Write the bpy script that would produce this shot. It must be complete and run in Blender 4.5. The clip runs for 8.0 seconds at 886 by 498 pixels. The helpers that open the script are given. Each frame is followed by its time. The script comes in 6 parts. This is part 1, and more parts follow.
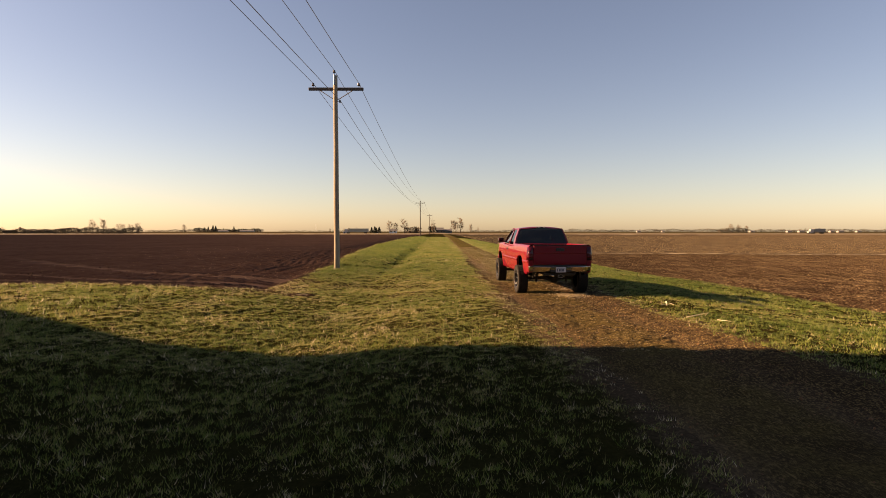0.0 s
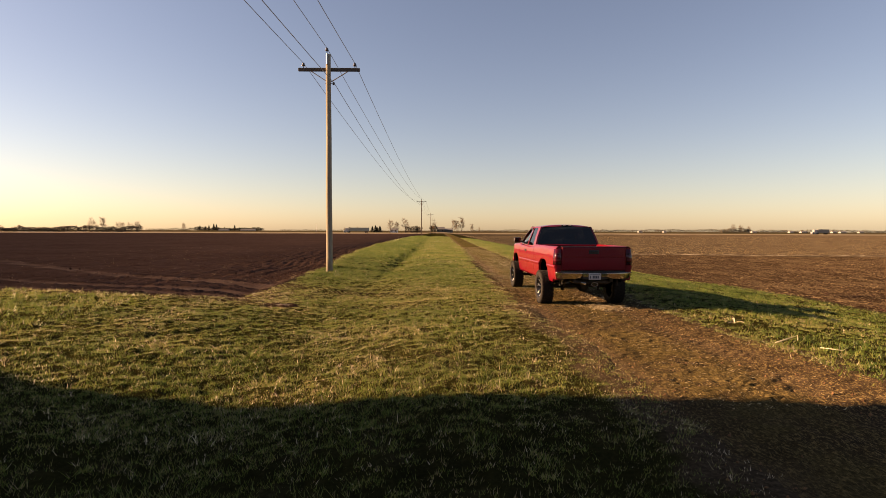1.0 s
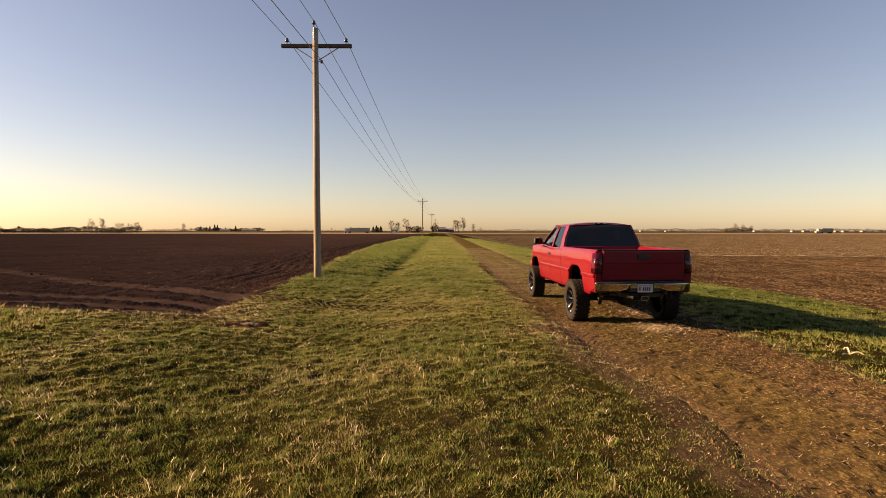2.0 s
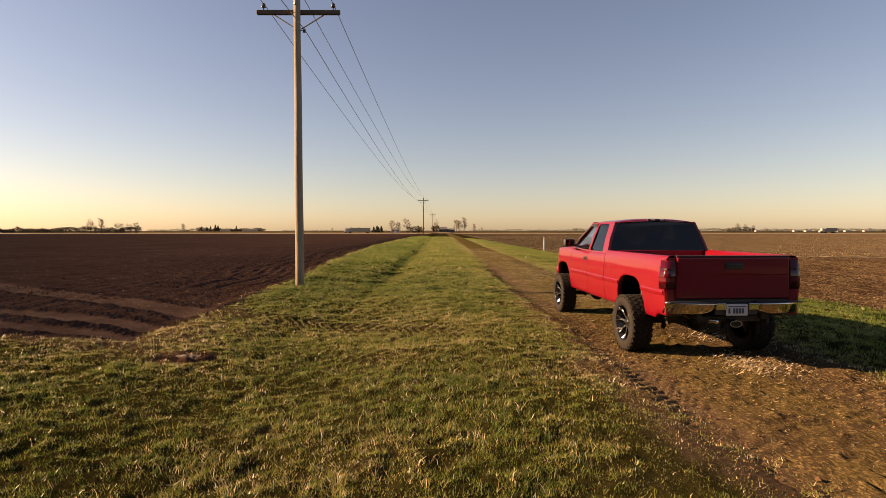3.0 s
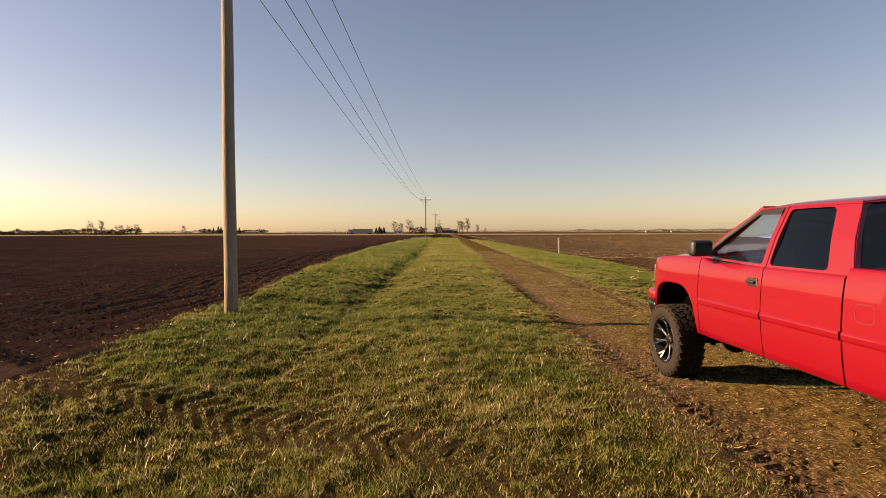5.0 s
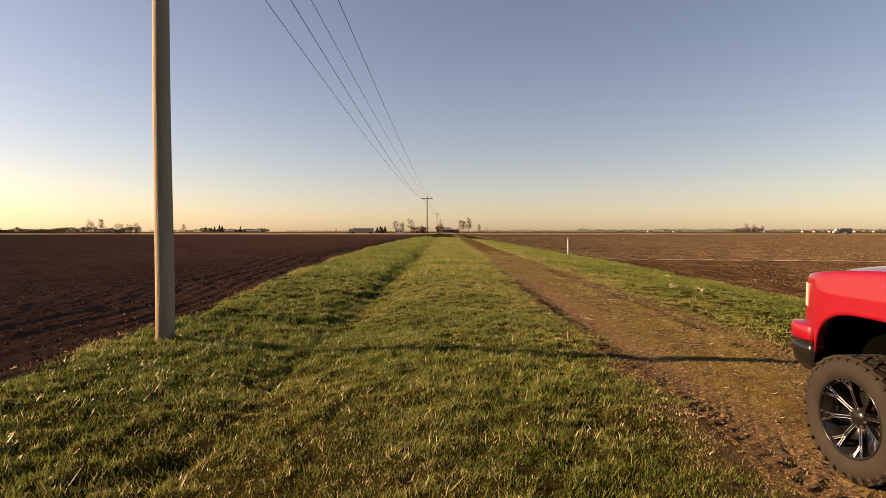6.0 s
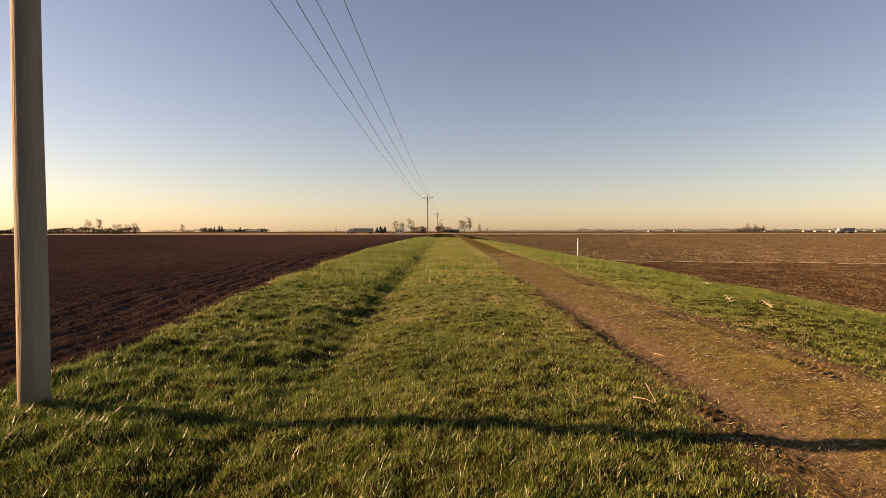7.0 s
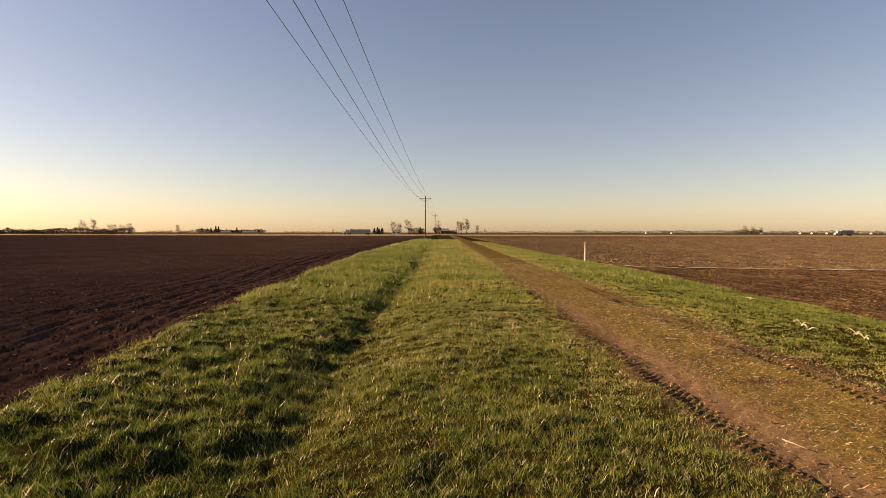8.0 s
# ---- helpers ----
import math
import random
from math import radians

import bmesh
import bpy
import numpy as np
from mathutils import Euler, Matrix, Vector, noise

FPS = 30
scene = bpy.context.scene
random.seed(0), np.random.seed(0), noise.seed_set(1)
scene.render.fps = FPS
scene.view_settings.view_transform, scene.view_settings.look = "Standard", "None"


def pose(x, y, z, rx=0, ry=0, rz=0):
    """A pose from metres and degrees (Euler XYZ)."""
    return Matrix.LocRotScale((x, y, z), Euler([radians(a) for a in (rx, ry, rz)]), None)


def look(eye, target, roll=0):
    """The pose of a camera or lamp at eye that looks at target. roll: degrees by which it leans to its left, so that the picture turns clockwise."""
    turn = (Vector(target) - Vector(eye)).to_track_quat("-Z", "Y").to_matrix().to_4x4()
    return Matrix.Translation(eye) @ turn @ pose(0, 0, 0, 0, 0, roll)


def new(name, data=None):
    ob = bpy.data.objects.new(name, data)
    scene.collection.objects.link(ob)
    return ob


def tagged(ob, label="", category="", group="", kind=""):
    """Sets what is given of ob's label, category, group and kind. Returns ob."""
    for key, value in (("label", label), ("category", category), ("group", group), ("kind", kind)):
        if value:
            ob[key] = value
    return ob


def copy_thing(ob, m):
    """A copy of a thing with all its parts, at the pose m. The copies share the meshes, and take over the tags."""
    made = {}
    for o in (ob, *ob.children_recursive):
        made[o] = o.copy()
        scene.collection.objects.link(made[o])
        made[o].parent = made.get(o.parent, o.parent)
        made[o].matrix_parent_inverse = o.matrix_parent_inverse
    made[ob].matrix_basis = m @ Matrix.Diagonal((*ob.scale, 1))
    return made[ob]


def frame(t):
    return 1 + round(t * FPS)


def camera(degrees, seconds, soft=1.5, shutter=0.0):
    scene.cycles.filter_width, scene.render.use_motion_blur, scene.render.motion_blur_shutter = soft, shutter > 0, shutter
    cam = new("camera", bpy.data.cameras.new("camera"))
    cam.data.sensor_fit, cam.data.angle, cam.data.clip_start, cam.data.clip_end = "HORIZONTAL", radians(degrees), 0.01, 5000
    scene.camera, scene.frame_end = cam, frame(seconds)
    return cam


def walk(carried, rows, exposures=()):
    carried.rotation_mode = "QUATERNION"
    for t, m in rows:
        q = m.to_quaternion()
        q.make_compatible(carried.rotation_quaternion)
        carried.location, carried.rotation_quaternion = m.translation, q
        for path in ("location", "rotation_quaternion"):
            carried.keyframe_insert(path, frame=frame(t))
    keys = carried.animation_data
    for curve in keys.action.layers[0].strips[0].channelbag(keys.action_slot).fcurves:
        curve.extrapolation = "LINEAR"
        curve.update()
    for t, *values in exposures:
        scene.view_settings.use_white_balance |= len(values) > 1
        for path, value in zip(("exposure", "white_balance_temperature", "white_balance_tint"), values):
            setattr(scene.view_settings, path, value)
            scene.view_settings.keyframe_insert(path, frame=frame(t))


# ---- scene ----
cam = camera(79.4, 8.0, soft=0.55)
PATH = [
    (0, (-0.08, 0.706, 1.788), (-0.069, 2.705, 1.722), 0.0),
    (0.5, (-0.16, 1.942, 1.781), (-0.151, 3.941, 1.715), 0.15),
    (1, (-0.262, 3.338, 1.758), (-0.254, 5.337, 1.69), 0.2),
    (1.5, (-0.3, 4.669, 1.745), (-0.298, 6.668, 1.676), 0.1),
    (1.7, (-0.328, 5.217, 1.749), (-0.324, 7.215, 1.681), 0.05),
    (3, (-0.485, 8.871, 1.729), (-0.484, 10.87, 1.661), 0.0),
    (3.5, (-0.494, 10.162, 1.72), (-0.496, 12.161, 1.654), -0.05),
    (4, (-0.512, 11.498, 1.701), (-0.515, 13.497, 1.637), 0.0),
    (4.5, (-0.51, 12.859, 1.669), (-0.518, 14.858, 1.605), -0.1),
    (5.8, (-0.627, 16.447, 1.658), (-0.641, 18.446, 1.593), -0.1),
    (6, (-0.668, 16.974, 1.643), (-0.683, 18.973, 1.577), -0.0),
    (6.5, (-0.794, 18.269, 1.64), (-0.809, 20.268, 1.575), -0.0),
    (7, (-0.897, 19.69, 1.683), (-0.912, 21.688, 1.617), -0.05),
    (7.5, (-0.984, 21.021, 1.741), (-1.001, 23.02, 1.676), 0.05),
    (8, (-1.043, 22.308, 1.831), (-1.048, 24.307, 1.769), 0.1),
]
walk(cam, [(t, look(eye, target, roll)) for t, eye, target, roll in PATH], [(0.0, 1.68, 8620, 30), (1.5, 1.64, 8620, 30), (3.0, 1.56, 8620, 30), (8.0, 1.56, 8620, 30)])

# ---------------------------------------------------------------- sky and sun
SUN_ELEVATION = 19.0                  # degrees over the horizon
SUN_FROM = Vector((-1.0, 0.085, 0))   # low from the west side, a little ahead
world = bpy.data.worlds.new("evening_sky")
scene.world = world
world.use_nodes = True
wn = world.node_tree
bg = wn.nodes["Background"]
sky = wn.nodes.new("ShaderNodeTexSky")
sky.sky_type = "NISHITA"
sky.sun_disc = False
sky.sun_elevation = radians(SUN_ELEVATION)
sky.sun_rotation = math.atan2(SUN_FROM.x, SUN_FROM.y)
sky.air_density, sky.dust_density, sky.ozone_density = 1.0, 0.55, 2.5
wn.links.new(sky.outputs["Color"], bg.inputs["Color"])
bg.inputs["Strength"].default_value = 0.05
sun_data = bpy.data.lights.new("sun", "SUN")
sun_data.energy, sun_data.angle, sun_data.color = 5.0, radians(0.5), (1.0, 0.75, 0.47)
sun = new("sun", sun_data)
flat = SUN_FROM.normalized() * math.cos(radians(SUN_ELEVATION))
sun.matrix_world = look(Vector((flat.x, flat.y, math.sin(radians(SUN_ELEVATION)))) * 60, (0, 0, 0))


# ---------------------------------------------------------------- small tools
def part(name, bm, material, parent=None, label="", smooth=False, m=None):
    """One bmesh as one mesh object, under a thing or a part."""
    me = bpy.data.meshes.new(name)
    bmesh.ops.recalc_face_normals(bm, faces=bm.faces[:])
    bm.to_mesh(me)
    bm.free()
    me.materials.append(material)
    if smooth:
        me.polygons.foreach_set("use_smooth", [True] * len(me.polygons))
    ob = new(name, me)
    if m is not None:
        ob.matrix_basis = m
    ob.parent = parent
    return tagged(ob, label)


def array_mesh(name, co, faces, material, smooth=False):
    """A mesh object from numpy arrays; faces all of one corner count."""
    me = bpy.data.meshes.new(name)
    n, k = faces.shape
    me.vertices.add(len(co))
    me.vertices.foreach_set("co", np.ascontiguousarray(co, dtype=np.float32).ravel())
    me.loops.add(n * k)
    me.loops.foreach_set("vertex_index", np.ascontiguousarray(faces, dtype=np.int32).ravel())
    me.polygons.add(n)
    me.polygons.foreach_set("loop_start", np.arange(0, n * k, k, dtype=np.int32))
    me.polygons.foreach_set("use_smooth", np.full(n, smooth))
    me.update(calc_edges=True)
    me.materials.append(material)
    return new(name, me)


def grid_faces(nu, nv):
    i = np.arange((nu - 1) * (nv - 1))
    a = (i // (nv - 1)) * nv + i % (nv - 1)
    return np.stack([a, a + nv, a + nv + 1, a + 1], axis=1)


def box(bm, x0, y0, z0, x1, y1, z1, bevel=0.0, seg=1):
    got = bmesh.ops.create_cube(bm, size=1, matrix=Matrix.LocRotScale(((x0 + x1) / 2, (y0 + y1) / 2, (z0 + z1) / 2), None, (abs(x1 - x0), abs(y1 - y0), abs(z1 - z0))))
    if bevel:
        edges = list({e for v in got["verts"] for e in v.link_edges})
        bmesh.ops.bevel(bm, geom=edges, offset=bevel, segments=seg, affect="EDGES", profile=0.5)


def tube(bm, path, radii, sides=10, cap=True):
    """A round bar along a path with a radius at each point."""
    rings = []
    pts = [Vector(p) for p in path]
    for i, p in enumerate(pts):
        d = (pts[min(i + 1, len(pts) - 1)] - pts[max(i - 1, 0)]).normalized()
        u = d.cross(Vector((0, 0, 1)) if abs(d.z) < 0.9 else Vector((1, 0, 0))).normalized()
        w = d.cross(u)
        r = radii[i] if isinstance(radii, (list, tuple)) else radii
        rings.append([bm.verts.new(p + (u * math.cos(a) + w * math.sin(a)) * r) for a in [2 * math.pi * k / sides for k in range(sides)]])
    for a, b in zip(rings, rings[1:]):
        for k in range(sides):
            bm.faces.new((a[k], a[(k + 1) % sides], b[(k + 1) % sides], b[k]))
    if cap:
        bm.faces.new(rings[0][::-1])
        bm.faces.new(rings[-1])


def spin(bm, profile, steps=32, axis="X", closed=False):
    """A turned shape: profile of (radius, along) about an axis."""
    rings = []
    for k in range(steps):
        a = 2 * math.pi * k / steps
        c, s = math.cos(a), math.sin(a)
        rings.append([bm.verts.new((t, r * c, r * s) if axis == "X" else (r * c, r * s, t)) for r, t in profile])
    n = len(profile)
    for k in range(steps):
        a, b = rings[k], rings[(k + 1) % steps]
        for j in range(n if closed else n - 1):
            bm.faces.new((a[j], a[(j + 1) % n], b[(j + 1) % n], b[j]))


def thing(name, at, label, category, group="", kind=""):
    ob = new(name)
    ob.empty_display_size = 0.2
    ob.matrix_basis = at if isinstance(at, Matrix) else Matrix.Translation(at)
    return tagged(ob, label, category, group, kind)


def lattice(x, y, size, seed):
    """Smooth value noise, 0 to 1, on numpy arrays."""
    table = np.random.RandomState(seed).rand(256, 256)
    u, v = np.asarray(x, float) / size, np.asarray(y, float) / size
    i, j = np.floor(u).astype(int), np.floor(v).astype(int)
    f, g = u - i, v - j
    f, g = f * f * (3 - 2 * f), g * g * (3 - 2 * g)
    i0, i1, j0, j1 = i % 256, (i + 1) % 256, j % 256, (j + 1) % 256
    return (table[i0, j0] * (1 - f) + table[i1, j0] * f) * (1 - g) + (table[i0, j1] * (1 - f) + table[i1, j1] * f) * g


def step(x, a, b):
    t = np.clip((np.asarray(x, float) - a) / (b - a), 0, 1)
    return t * t * (3 - 2 * t)


# ---------------------------------------------------------------- materials
def material(name, rough=0.8, metal=0.0, spec=0.5):
    m = bpy.data.materials.new(name)
    m.use_nodes = True
    p = m.node_tree.nodes["Principled BSDF"]
    p.inputs["Roughness"].default_value = rough
    p.inputs["Metallic"].default_value = metal
    p.inputs["Specular IOR Level"].default_value = spec
    return m, m.node_tree, p


def node(tree, kind, **values):
    n = tree.nodes.new(kind)
    for key, value in values.items():
        n.inputs[key.replace("_", " ")].default_value = value
    return n


def noise_of(tree, scale, detail=4.0, rough=0.6, coords=None, stretch=None):
    n = node(tree, "ShaderNodeTexNoise", Scale=scale, Detail=detail, Roughness=rough)
    if coords is None:
        coords = node(tree, "ShaderNodeTexCoord").outputs["Object"]
    if stretch:
        mp = tree.nodes.new("ShaderNodeMapping")
        mp.inputs["Scale"].default_value = stretch
        tree.links.new(coords, mp.inputs["Vector"])
        coords = mp.outputs["Vector"]
    tree.links.new(coords, n.inputs["Vector"])
    return n.outputs["Fac"]


def ramp(tree, fac, stops):
    r = tree.nodes.new("ShaderNodeValToRGB")
    r.color_ramp.elements[0].position, r.color_ramp.elements[1].position = stops[0][0], stops[-1][0]
    r.color_ramp.elements[0].color, r.color_ramp.elements[1].color = (*stops[0][1], 1), (*stops[-1][1], 1)
    for at, c in stops[1:-1]:
        r.color_ramp.elements.new(at).color = (*c, 1)
    tree.links.new(fac, r.inputs["Fac"])
    return r.outputs["Color"]


def blend(tree, fac, a, b, how="MIX"):
    mx = tree.nodes.new("ShaderNodeMix")
    mx.data_type, mx.blend_type = "RGBA", how
    for sock, v in ((mx.inputs[0], fac), (mx.inputs[6], a), (mx.inputs[7], b)):
        if isinstance(v, (int, float)):
            sock.default_value = v
        elif isinstance(v, tuple):
            sock.default_value = (*v, 1)
        else:
            tree.links.new(v, sock)
    return mx.outputs[2]


def bumped(tree, p, fac, strength, distance):
    b = node(tree, "ShaderNodeBump", Strength=strength, Distance=distance)
    tree.links.new(fac, b.inputs["Height"])
    tree.links.new(b.outputs["Normal"], p.inputs["Normal"])


def simple(name, color, rough=0.6, metal=0.0, vary=0.25, scale=12.0, bump=0.0, spec=0.5, stretch=None):
    """A plain surface with grain and wear at two scales."""
    m, t, p = material(name, rough, metal, spec)
    fine, broad = noise_of(t, scale, stretch=stretch), noise_of(t, scale * 0.13, 3.0, stretch=stretch)
    dark = tuple(c * (1 - vary) for c in color)
    light = tuple(min(1, c * (1 + vary)) for c in color)
    c = ramp(t, fine, [(0.3, dark), (0.7, light)])
    c = blend(t, 0.5, c, ramp(t, broad, [(0.35, dark), (0.65, light)]))
    t.links.new(c, p.inputs["Base Color"])
    if bump:
        bumped(t, p, fine, bump, 0.02)
    return m


def soil_material(name, dark, mid, pale, clod=9.0, relief=0.05, residue=0.0, straw=(0.42, 0.31, 0.17), rows=None, lane=False):
    m, t, p = material(name, 1.0, 0.0, 0.0)
    p.inputs["Diffuse Roughness"].default_value = 1.0
    broad, medium, fine = noise_of(t, 0.12, 3), noise_of(t, 1.3, 5, 0.65), noise_of(t, clod, 8, 0.7)
    c = ramp(t, fine, [(0.25, dark), (0.5, mid), (0.8, pale)])
    c = blend(t, 0.45, c, ramp(t, medium, [(0.3, dark), (0.7, pale)]))
    c = blend(t, 0.35, c, ramp(t, broad, [(0.35, dark), (0.65, mid)]))
    if residue:
        bits = noise_of(t, 42.0 if lane else 16.0, 4, 0.8, stretch=(1.0, 0.45, 1.0))
        patch = noise_of(t, 0.35, 4, 0.6)
        k = ramp(t, bits, [(0.56 - 0.1 * residue, (0, 0, 0)), (0.66 - 0.1 * residue, (1, 1, 1))])
        k = blend(t, 1.0, k, ramp(t, patch, [(0.25, (0.2, 0.2, 0.2)), (0.7, (1, 1, 1))]), "MULTIPLY")
        c = blend(t, k, c, straw)
        if not lane:
            clump = noise_of(t, 1.1, 3, 0.75, stretch=(1.0, 0.3, 1.0))
            c = blend(t, ramp(t, clump, [(0.5, (0, 0, 0)), (0.62, (0.35 * residue,) * 3)]), c, straw)
            c = blend(t, ramp(t, clump, [(0.36, (0.4 * residue,) * 3), (0.46, (0, 0, 0))]), c, dark)
    if lane:
        for key, pale_, dark_ in (("track", (0.208, 0.146, 0.097), (0.090, 0.062, 0.040)), ("middle", (0.205, 0.158, 0.050), (0.018, 0.0140, 0.0045))):
            dry = t.nodes.new("ShaderNodeAttribute")
            dry.attribute_name = key
            c = blend(t, dry.outputs["Fac"], c, ramp(t, fine, [(0.3, dark_), (0.7, pale_)]))
    if rows:
        dry = t.nodes.new("ShaderNodeAttribute")
        dry.attribute_name = rows
        c = blend(t, dry.outputs["Fac"], c, ramp(t, medium, [(0.3, (0.080, 0.051, 0.038)), (0.7, (0.155, 0.106, 0.082))]))
    t.links.new(c, p.inputs["Base Color"])
    height = node(t, "ShaderNodeMath")
    height.operation = "ADD"
    t.links.new(fine, height.inputs[0])
    t.links.new(medium, height.inputs[1])
    bumped(t, p, height.outputs[0], 1.0, relief)
    return m


SOIL_DARK = soil_material("plowed_soil", (0.0190, 0.0104, 0.0082), (0.0630, 0.0380, 0.0300), (0.1350, 0.0870, 0.0700), 14.0, 0.04, 0.0, rows="packed")
SOIL_TILLED = soil_material("tilled_soil", (0.009, 0.0052, 0.0036), (0.024, 0.0145, 0.010), (0.052, 0.033, 0.022), 10.0, 0.045, 0.25)
STUBBLE = soil_material("stubble_soil", (0.012, 0.0075, 0.005), (0.031, 0.0205, 0.0135), (0.066, 0.046, 0.030), 7.0, 0.04, 0.85, (0.17, 0.135, 0.085))
LANE_DIRT = soil_material("lane_dirt", (0.0105, 0.0068, 0.0044), (0.036, 0.0238, 0.0148), (0.094, 0.065, 0.042), 34.0, 0.014, 0.55, (0.25, 0.18, 0.075), lane=True)


def turf_material():
    m, t, p = material("turf", 0.95, 0.0, 0.0)
    fine, medium, broad = noise_of(t, 22.0, 6, 0.7), noise_of(t, 1.6, 4, 0.6), noise_of(t, 0.02, 3, 0.6)
    near = ramp(t, fine, [(0.3, (0.007, 0.0066, 0.0024)), (0.55, (0.024, 0.022, 0.008)), (0.8, (0.075, 0.058, 0.026))])
    near = blend(t, 0.4, near, ramp(t, medium, [(0.3, (0.012, 0.012, 0.004)), (0.7, (0.042, 0.038, 0.011))]))
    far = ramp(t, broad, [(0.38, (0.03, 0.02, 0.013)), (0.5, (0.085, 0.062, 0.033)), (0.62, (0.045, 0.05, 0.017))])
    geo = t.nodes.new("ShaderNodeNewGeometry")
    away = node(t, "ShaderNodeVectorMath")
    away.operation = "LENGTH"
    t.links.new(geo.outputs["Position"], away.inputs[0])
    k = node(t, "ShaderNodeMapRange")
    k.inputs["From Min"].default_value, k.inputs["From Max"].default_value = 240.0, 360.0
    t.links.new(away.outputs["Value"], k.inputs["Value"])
    bare = t.nodes.new("ShaderNodeAttribute")
    bare.attribute_name = "bare"
    near = blend(t, bare.outputs["Fac"], near, ramp(t, fine, [(0.3, (0.026, 0.0178, 0.0110)), (0.55, (0.072, 0.050, 0.031)), (0.8, (0.150, 0.110, 0.071))]))
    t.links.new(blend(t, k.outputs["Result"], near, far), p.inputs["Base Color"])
    bumped(t, p, fine, 0.8, 0.05)
    return m


TURF = turf_material()


def grass_material(name, stops, rough=0.45):
    """Blades coloured from lush to dry by their tone."""
    m, t, p = material(name, rough, 0.0, 0.25)
    tone = t.nodes.new("ShaderNodeAttribute")
    tone.attribute_name = "tone"
    patch = noise_of(t, 0.55, 4, 0.6)
    c = ramp(t, tone.outputs["Fac"], stops)
    c = blend(t, 1.0, c, ramp(t, patch, [(0.3, (0.75, 0.8, 0.7)), (0.7, (1.2, 1.12, 1.1))]), "MULTIPLY")
    t.links.new(c, p.inputs["Base Color"])
    tr = t.nodes.new("ShaderNodeBsdfTranslucent")
    t.links.new(c, tr.inputs["Color"])
    mix = node(t, "ShaderNodeMixShader", Fac=0.35)
    t.links.new(p.outputs["BSDF"], mix.inputs[1])
    t.links.new(tr.outputs["BSDF"], mix.inputs[2])
    t.links.new(mix.outputs["Shader"], t.nodes["Material Output"].inputs["Surface"])
    return m


GRASS = grass_material("grass_blades", [(0.0, (0.030, 0.060, 0.012)), (0.3, (0.104, 0.163, 0.030)), (0.58, (0.224, 0.250, 0.068)), (0.78, (0.275, 0.218, 0.112)), (0.9, (0.36, 0.285, 0.185)), (1.0, (0.70, 0.61, 0.47))], 0.36)
STRAW = simple("straw", (0.43, 0.32, 0.15), 0.7, 0, 0.3, 9.0)
CLOD = simple("soil_clod", (0.040, 0.022, 0.016), 0.95, 0, 0.35, 18.0, 0.6, 0.0)
POLE_WOOD = simple("weathered_pole_wood", (0.245, 0.212, 0.155), 0.85, 0, 0.22, 9.0, 0.5, 0.3, (6, 6, 0.35))
# darker copy for the far poles: their silhouette is put into the colour
POLE_SILHOUETTE = simple("silhouetted_pole_wood", (0.085, 0.062, 0.045), 0.85, 0, 0.25, 9.0, 0.5, 0.3, (6, 6, 0.35))
ARM_WOOD = simple("dark_arm_wood", (0.09, 0.07, 0.055), 0.85, 0, 0.25, 10.0, 0.4, 0.3, (0.5, 6, 6))
STEEL = simple("galvanised_steel", (0.33, 0.33, 0.33), 0.45, 0.9, 0.15, 20.0)
PORCELAIN = simple("dark_porcelain", (0.05, 0.045, 0.045), 0.25, 0, 0.1, 10.0)
WIRE = simple("aluminium_wire", (0.14, 0.13, 0.13), 0.5, 0.6, 0.1, 5.0)
BARK = simple("grey_bark", (0.12, 0.094, 0.070), 0.9, 0, 0.3, 6.0, 0.5, 0.2)
TWIG = simple("fine_twigs", (0.24, 0.18, 0.125), 0.9, 0, 0.25, 3.0, 0.0, 0.2)
NEEDLES = simple("evergreen_needles", (0.013, 0.018, 0.009), 0.9, 0, 0.4, 2.0, 0.0, 0.2)
SHRUB = simple("bare_shrub", (0.085, 0.066, 0.042), 0.9, 0, 0.4, 1.2, 0.0, 0.2)
WHITE_PAINT = simple("white_paint", (0.78, 0.77, 0.74), 0.6, 0, 0.06, 3.0)
ROOF_GREY = simple("grey_shingle", (0.13, 0.125, 0.12), 0.85, 0, 0.2, 4.0)
BARN_PAINT = simple("barn_boards", (0.36, 0.30, 0.25), 0.85, 0, 0.12, 2.0, 0.3, 0.3, (1, 1, 0.2))
DRY_GRASS = simple("dry_roadside", (0.20, 0.155, 0.09), 0.95, 0, 0.2, 0.4, 0.0, 0.1)


# ---------------------------------------------------------------- the lie of the land
LANE_L, LANE_R = 1.46, 4.30


def lane_left(y):
    return LANE_L + 0.30 * (1 - step(y, 9, 16)) - 0.2 * step(y, 19, 25) + 0.1 * step(y, 34, 48)


def lane_right(y):
    return LANE_R + 0.75 * (1 - step(y, 17, 27)) + 0.5 * (1 - step(y, 4, 12))


def edge_left(y):
    return -5.4 - 0.95 * step(y, 28, 36) - 1.6 * np.clip((np.asarray(y, float) - 36) / 30, 0, 1)


def edge_right(y):
    return 13.0 - 2.5 * step(y, 22, 32) + 0.5 * step(y, 43, 54) - 0.9 * step(y, 56, 66) - 2.2 * step(y, 66, 120)


def edge_south(x):
    """Where the lawn ends and the plowed field begins."""
    west = np.maximum(-np.asarray(x, float) - 8.2, 0)
    return 17.3 + 0.28 * np.minimum(west, 5) + 0.05 * np.maximum(west - 5, 0)


def in_field(x, y):
    """How far inside the plowed field, in metres."""
    return np.minimum(edge_left(y) - x, y - edge_south(x))


